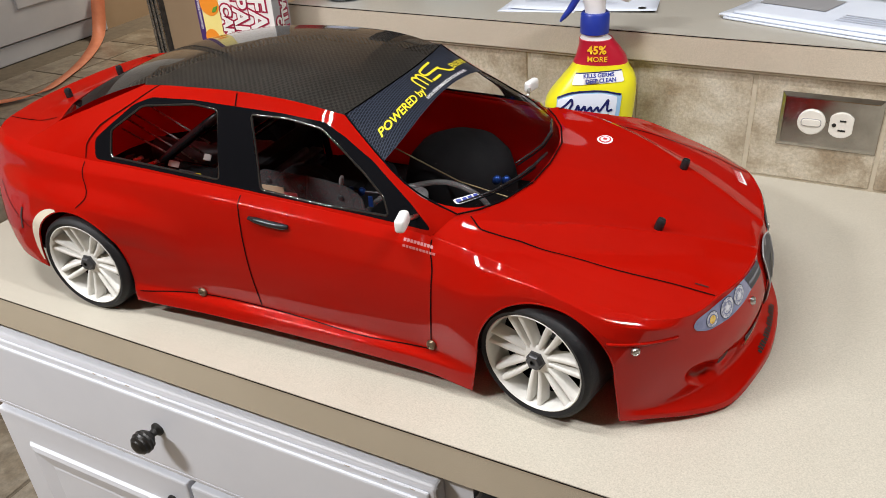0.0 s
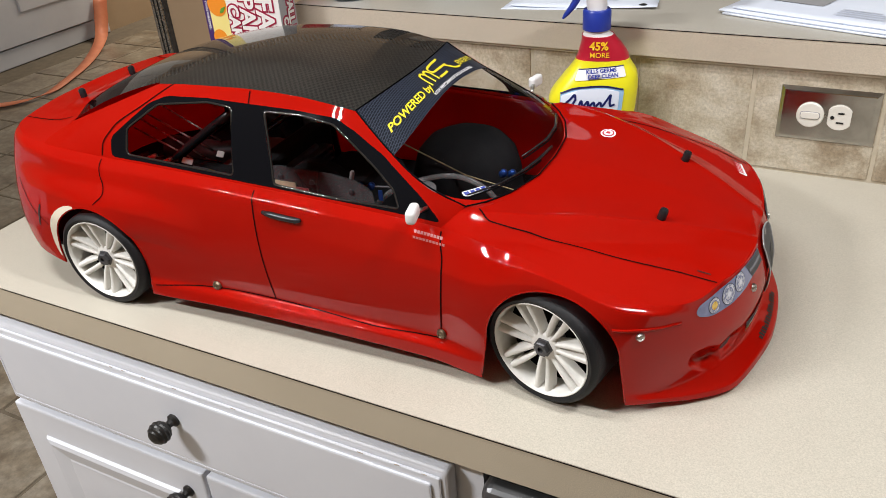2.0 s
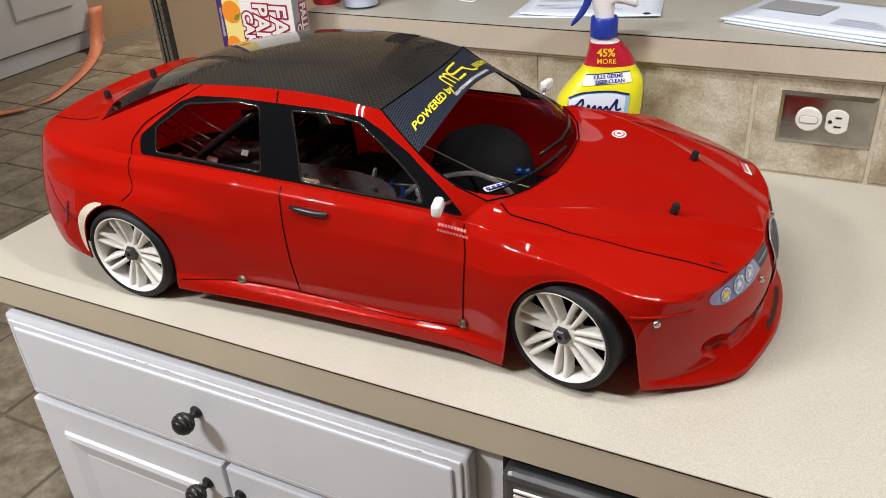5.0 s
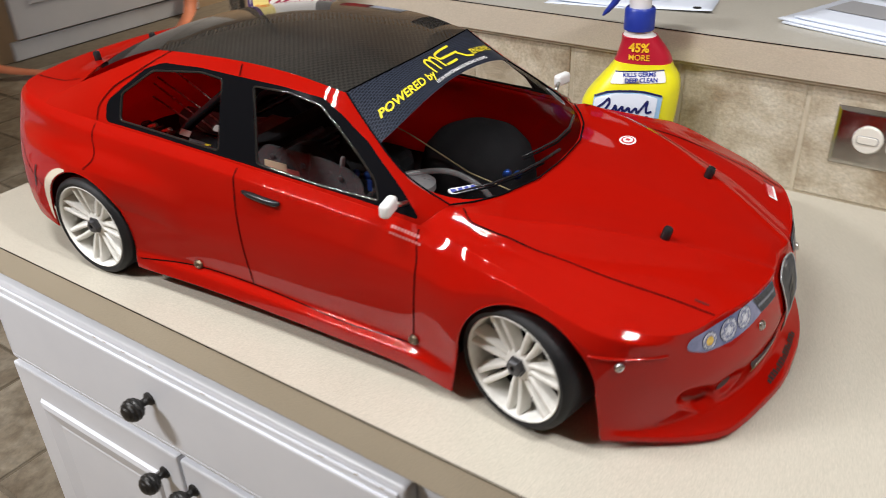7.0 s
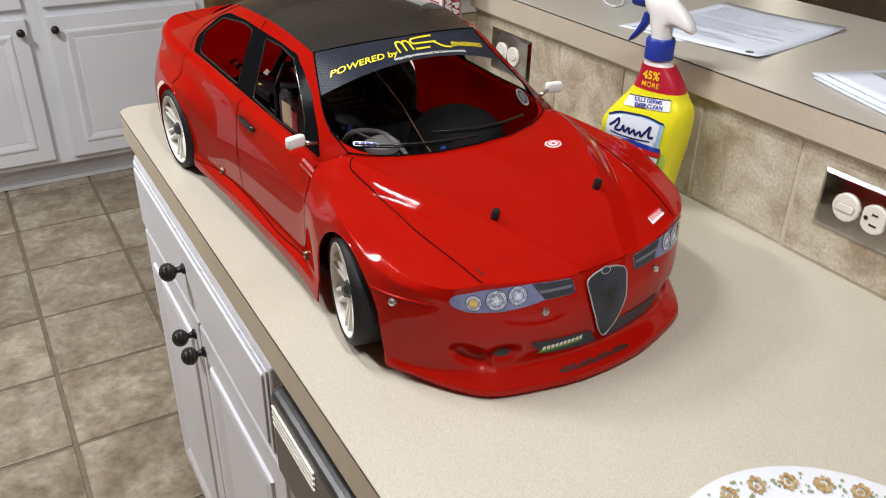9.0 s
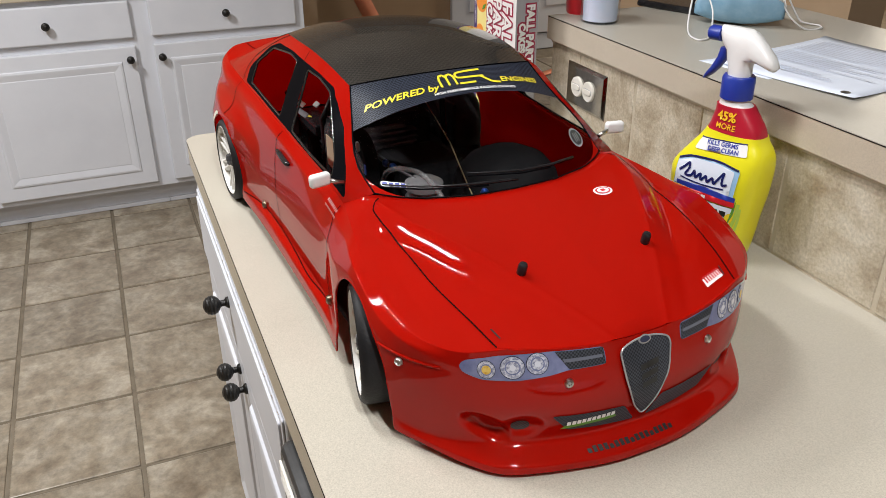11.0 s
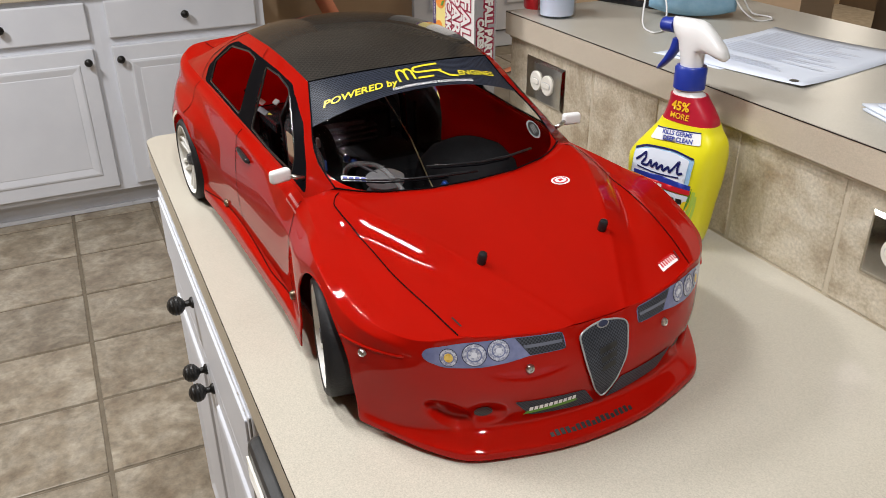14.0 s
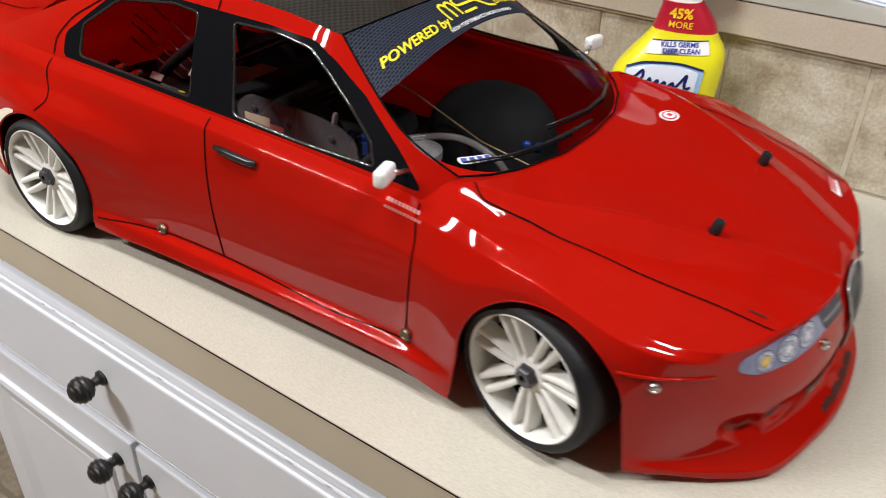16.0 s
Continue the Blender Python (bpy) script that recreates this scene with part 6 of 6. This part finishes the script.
carton = empty("cake_box", pose(-.712, .572, ZC, 0, 0, 3), label="upright cake carton with white, yellow and maroon print", category="box")
part("carton", box_bm((-.077, -.022, 0), (.075, .022, .36), .0015), CARD_WHITE, carton)
part("spine_print", box_bm((-.0775, -.0224, .001), (-.066, -.0218, .359)), CARD_PURPLE, carton)
part("field_print", box_bm((-.066, -.0225, .001), (-.030, -.0219, .359)), CARD_YELLOW, carton)



def carton_words(words, size, x, z, front_face=True):
    for off, dx, m in ((.0006, 0, CARD_MAROON),):
        cu = bpy.data.curves.new("words", "FONT")
        cu.body, cu.size, cu.align_x, cu.align_y, cu.resolution_u = words, size, "CENTER", "CENTER", 3
        for outline_, lift, m in ((.0038, .0004, CARD_MAROON), (.0011, .0010, CARD_WHITE)):
            cu.offset = outline_
            ob = bpy.data.objects.new("words", cu)
            scene.collection.objects.link(ob)
            bpy.context.view_layer.update()
            me = bpy.data.meshes.new_from_object(ob.evaluated_get(bpy.context.evaluated_depsgraph_get()))
            bpy.data.objects.remove(ob)
            if front_face:
                remap(me, lambda v: Vector((x + v.y, -.0224 - lift, z - v.x)))
            else:
                remap(me, lambda v: Vector((.0752 + lift, x + v.y, z - v.x)))
            me.materials.append(m)
            part("carton_lettering", me, None, carton)
        bpy.data.curves.remove(cu)


carton_words("FALL", .046, .044, .175)
carton_words("PARTY", .040, .010, .165)
carton_words("CAKES", .028, -.018, .168)
carton_words("FALL PARTY", .021, .006, .165, False)
carton_words("CAKES", .017, -.010, .165, False)
part("side_print", box_bm((.0749, -.0218, .001), (.0753, .0218, .359)), GREY_INK, carton)
for x, z, r in ((-.049, .208, .019), (-.054, .153, .014), (.030, .115, .014), (-.040, .06, .018), (-.05, .248, .014)):
    bm = lathe([(.0001, 0), (r, 0), (r, .0005), (.0001, .0006)], 24, False)
    part("pumpkin_print", move_bm(bm, pose(x, -.0225, z, 90, 0, 0)), CARD_ORANGE, carton)
    part("leaf_print", move_bm(prism(rounded([(-.004, 0), (.004, .002), (.010, .012), (0, .008)], .002), .0006), pose(x + r * .4, -.0232, z - r * .7, 90, 0, 0)), GREEN_INK, carton)
face_text(carton, "TWIN WRAPPED", .0065, (-.0718, -.0228, .19), (0, 0, -1), (1, 0, 0), WHITE_INK)
face_text(carton, "NET WT", .0065, (-.0718, -.0228, .12), (0, 0, -1), (1, 0, 0), WHITE_INK)


# papers on the ledge
def sheet(name, corners, z, material, label, category, thick=.0004, curl=0.0, n=10):
    a, b, c, d = (Vector(p) for p in corners)
    vs = []
    for i in range(n + 1):
        for j in range(n + 1):
            s, t = i / n, j / n
            p = (1 - s) * ((1 - t) * a + t * b) + s * ((1 - t) * d + t * c)
            lift = curl * ((2 * s - 1) ** 4 * (2 * t - 1) ** 2) + curl * .3 * math.sin(3 * s + 2 * t) ** 2
            vs.append((p.x, p.y, z + lift))
    ob = part(name, mesh_of(name, vs, grid_faces(n + 1, n + 1, True), material), None)
    mod = ob.modifiers.new("thickness", "SOLIDIFY")
    mod.thickness, mod.offset = thick, 0
    return tagged(ob, label, category)


def on_quad(corners, s, t, z):
    a, b, c, d = (Vector(p) for p in corners)
    p = (1 - s) * ((1 - t) * a + t * b) + s * ((1 - t) * d + t * c)
    return (p.x, p.y, z)


def printed_bar(parent, corners, s0, t0, s1, t1, z, material):
    vs = [on_quad(corners, s0, t0, z), on_quad(corners, s0, t1, z), on_quad(corners, s1, t1, z), on_quad(corners, s1, t0, z)]
    part("print_bar", mesh_of("print_bar", vs, [(0, 1, 2, 3)], material, False), None, parent)


letter_q = [(-.292, .690), (-.074, .726), (-.122, .985), (-.340, .948)]
letter = sheet("letter", letter_q, ZL + .0008, PAPER, "white printed letter lying on the ledge", "paper", curl=.003)
letter2_q = [(-.305, .678), (-.19, .70), (-.20, .80), (-.31, .78)]
sheet("letter", letter2_q, ZL + .0003, PAPER, "white sheet under the printed letter", "paper", curl=.0)
random.seed(9)
INK_PALE = shader("pale_ink", (0.54, 0.57, 0.65), 0.6)
for k in range(22):
    s = .16 + k * .034
    if k in (3, 4, 12):
        continue
    printed_bar(letter, letter_q, s, .08, s + .009, random.uniform(.55, .93), ZL + .0036, INK_PALE)
part("letter_seal", move_bm(lathe([(.0001, 0), (.006, 0), (.006, .0003), (.0001, .0004)], 20, False), pose(-.098, .738, ZL + .0036)), BLACK_INK, letter)

env_q = [(.020, .722), (.243, .652), (.300, .80), (.075, .870)]
for k in range(3):
    q = [(x + .006 * k * (-1) ** k, y + .005 * k) for x, y in env_q]
    e = sheet("envelope", q, ZL + .0015 + .0032 * k, PAPER, "white window envelope in a small stack on the ledge", "envelope", thick=.0024, curl=.0008)
vs = [on_quad(env_q, .45, .06, ZL + .0103), on_quad(env_q, .45, .46, ZL + .0103), on_quad(env_q, .85, .46, ZL + .0103), on_quad(env_q, .85, .06, ZL + .0103)]
part("envelope_window", mesh_of("envelope_window", vs, [(0, 1, 2, 3)], GREY_INK, False), None, e)
for k in range(4):
    printed_bar(e, env_q, .25 + .06 * k, .58, .28 + .06 * k, .92 - .04 * k, ZL + .0103, INK_PALE)

# face mask
mask = empty("face_mask", pose(-.478, .892, ZL, 0, 0, 46), label="crumpled pale blue pleated face mask with white ear loops", category="face mask")
vs, inner = [], []
for i in range(25):
    turn_ = -1.35 + 2.7 * i / 24
    for j in range(29):
        u = -1 + 2 * j / 28
        bulge = max(1 - abs(u) ** 2.4, 0) ** .55
        pleat = .0016 * math.sin(turn_ * 9) * bulge + .0012 * math.sin(11 * u + 2 * turn_)
        p = (u * .072, math.sin(turn_) * (.006 + .040 * bulge + pleat), .0018 + .012 * u * u + (1 - math.cos(turn_)) * (.022 + .048 * bulge + pleat))
        vs.append(p)
        inner.append((p[0] * .985, p[1] * .955, p[2] + .0022))
m_ob = part("pleated_panel", mesh_of("pleated_panel", vs, grid_faces(25, 29), MASK_BLUE), None, mask)
mod = m_ob.modifiers.new("thickness", "SOLIDIFY")
mod.thickness, mod.offset = .0008, 0
part("inner_lining", mesh_of("inner_lining", inner, grid_faces(25, 29, True), IVORY), None, mask, "white inner lining")
for row in (0, 24):
    rim_ = [vs[row * 29 + j] for j in range(29)]
    part("white_edge", tube(rim_, .0015, 6), WHITE_PLASTIC, mask)
part("ear_loop", tube(curve([(-.070, -.022, .060), (-.074, -.040, .045), (-.072, -.085, .006), (-.060, -.132, .0018), (-.046, -.150, .0018), (-.036, -.138, .0018), (-.034, -.095, .006), (-.040, -.045, .030), (-.052, -.030, .052)], 40), .0015, 6), WHITE_PLASTIC, mask, "white ear loop", True)
part("ear_loop", tube(curve([(.060, -.012, .050), (.082, -.020, .020), (.108, -.010, .0018), (.132, .010, .0018), (.128, .030, .0018), (.100, .030, .006), (.070, .022, .050)], 32), .0015, 6), WHITE_PLASTIC, mask, "white ear loop", True)

# cups at the end of the ledge
cup = empty("red_cup", pose(-.668, .700, ZL), label="small red plastic cup on the ledge", category="cup")
part("cup_wall", lathe([(.001, 0), (.024, 0), (.025, .003), (.030, .10), (.031, .102), (.029, .102), (.024, .006), (.001, .005)], 36, False), RED_INK, cup, "", True, 50)
jar = empty("clear_jar", pose(-.588, .690, ZL), label="clear plastic jar tinted blue on the ledge", category="jar")
JAR_BLUE = clear_film("jar_film", (0.90, 0.95, 1.0), 1.0)
JAR_FILL = mottled("jar_fill", [(0.60, 0.64, 0.72), (0.72, 0.68, 0.74)], [0.3, 0.7], 40.0, 0.5)
part("jar_wall", lathe([(.001, .001), (.031, .001), (.033, .004), (.033, .11), (.031, .112)], 40, False), JAR_BLUE, jar, "", True, 50)
part("contents", lathe([(.001, .004), (.029, .004), (.030, .075), (.001, .08)], 32, False), JAR_FILL, jar, "", True, 50)

# dark stand at the back of the ledge
stand = empty("monitor_stand", pose(-.60, .93, ZL, 0, 0, 20), label="black plastic monitor foot on the ledge", category="monitor stand")
part("foot", box_bm((-.11, -.07, 0), (.09, .06, .012), .005, 3), BLACK_PLASTIC, stand)
part("column", box_bm((-.03, -.015, .011), (.03, .02, .26), .006, 2), BLACK_PLASTIC, stand)

# orange strap hanging by the far passage
strap = empty("orange_strap", label="orange-red webbing strap hanging down the passage wall", category="strap")
pts = [(-4.46, 1.10, 1.30), (-4.46, 1.28, .78), (-4.45, 1.42, .48), (-4.42, 1.55, .24), (-4.30, 1.78, .06), (-4.02, 2.0, .012), (-3.80, 2.24, .012), (-3.90, 2.55, .012), (-4.12, 2.92, .012), (-4.38, 3.25, .05), (-4.44, 3.36, .25)]
c = curve(pts, 60)
vs, fs = [], []
for k in range(60):
    vs += [(c[k][0], c[k][1] - .055, c[k][2] + .004), (c[k][0] + .004, c[k][1] + .055, c[k][2])]
    if k:
        fs.append((2 * k - 2, 2 * k - 1, 2 * k + 1, 2 * k))
w_ob = part("webbing", mesh_of("webbing", vs, fs, ORANGE_RED), None, strap)
mod = w_ob.modifiers.new("thickness", "SOLIDIFY")
mod.thickness = .003


# ---- tiles ----
random.seed(3)
TP, J = .162, .005
tile_bm = box_bm((J / 2, 0, 0), (TP - J / 2, .0068, .1475), .0018, 1)
tile_me = bpy.data.meshes.new("splash_tile")
tile_bm.to_mesh(tile_me)
tile_bm.free()
tile_me.materials.append(SPLASH)
x = .085 - TP * 5
while x < 2.05:
    x0 = max(x, -.663)
    if x0 == x:
        ob = part("splash_tile", tile_me, None, splash)
    else:
        ob = part("splash_tile", box_bm((0, 0, 0), (x + TP - J / 2 - x0, .0068, .1475), .0018, 1), SPLASH, splash)
    ob.location = (x0, DW - .0025 + random.uniform(-.0006, .0006), ZC + .003)
    x += TP

FP, FQ, FJ = .316, .309, .0115
ft_bm = box_bm((FJ / 2, FJ / 2, -.008), (FP - FJ / 2, FQ - FJ / 2, 0), .0030, 2)
ft_me = bpy.data.meshes.new("floor_tile")
ft_bm.to_mesh(ft_me)
ft_bm.free()
ft_me.materials.append(FLOOR_TILE)
for i in range(-12, 6):
    for j in range(-9, 12):
        px, py = -1.090 + FP * i, -.201 + FQ * j
        if px < -4.5 or py > 3.3 or (py > -.1 and px > -.9 and py < .9):
            continue
        ob = part("floor_tile", ft_me, None, floor)
        ob.location = (px, py, random.uniform(-.0004, .0004))
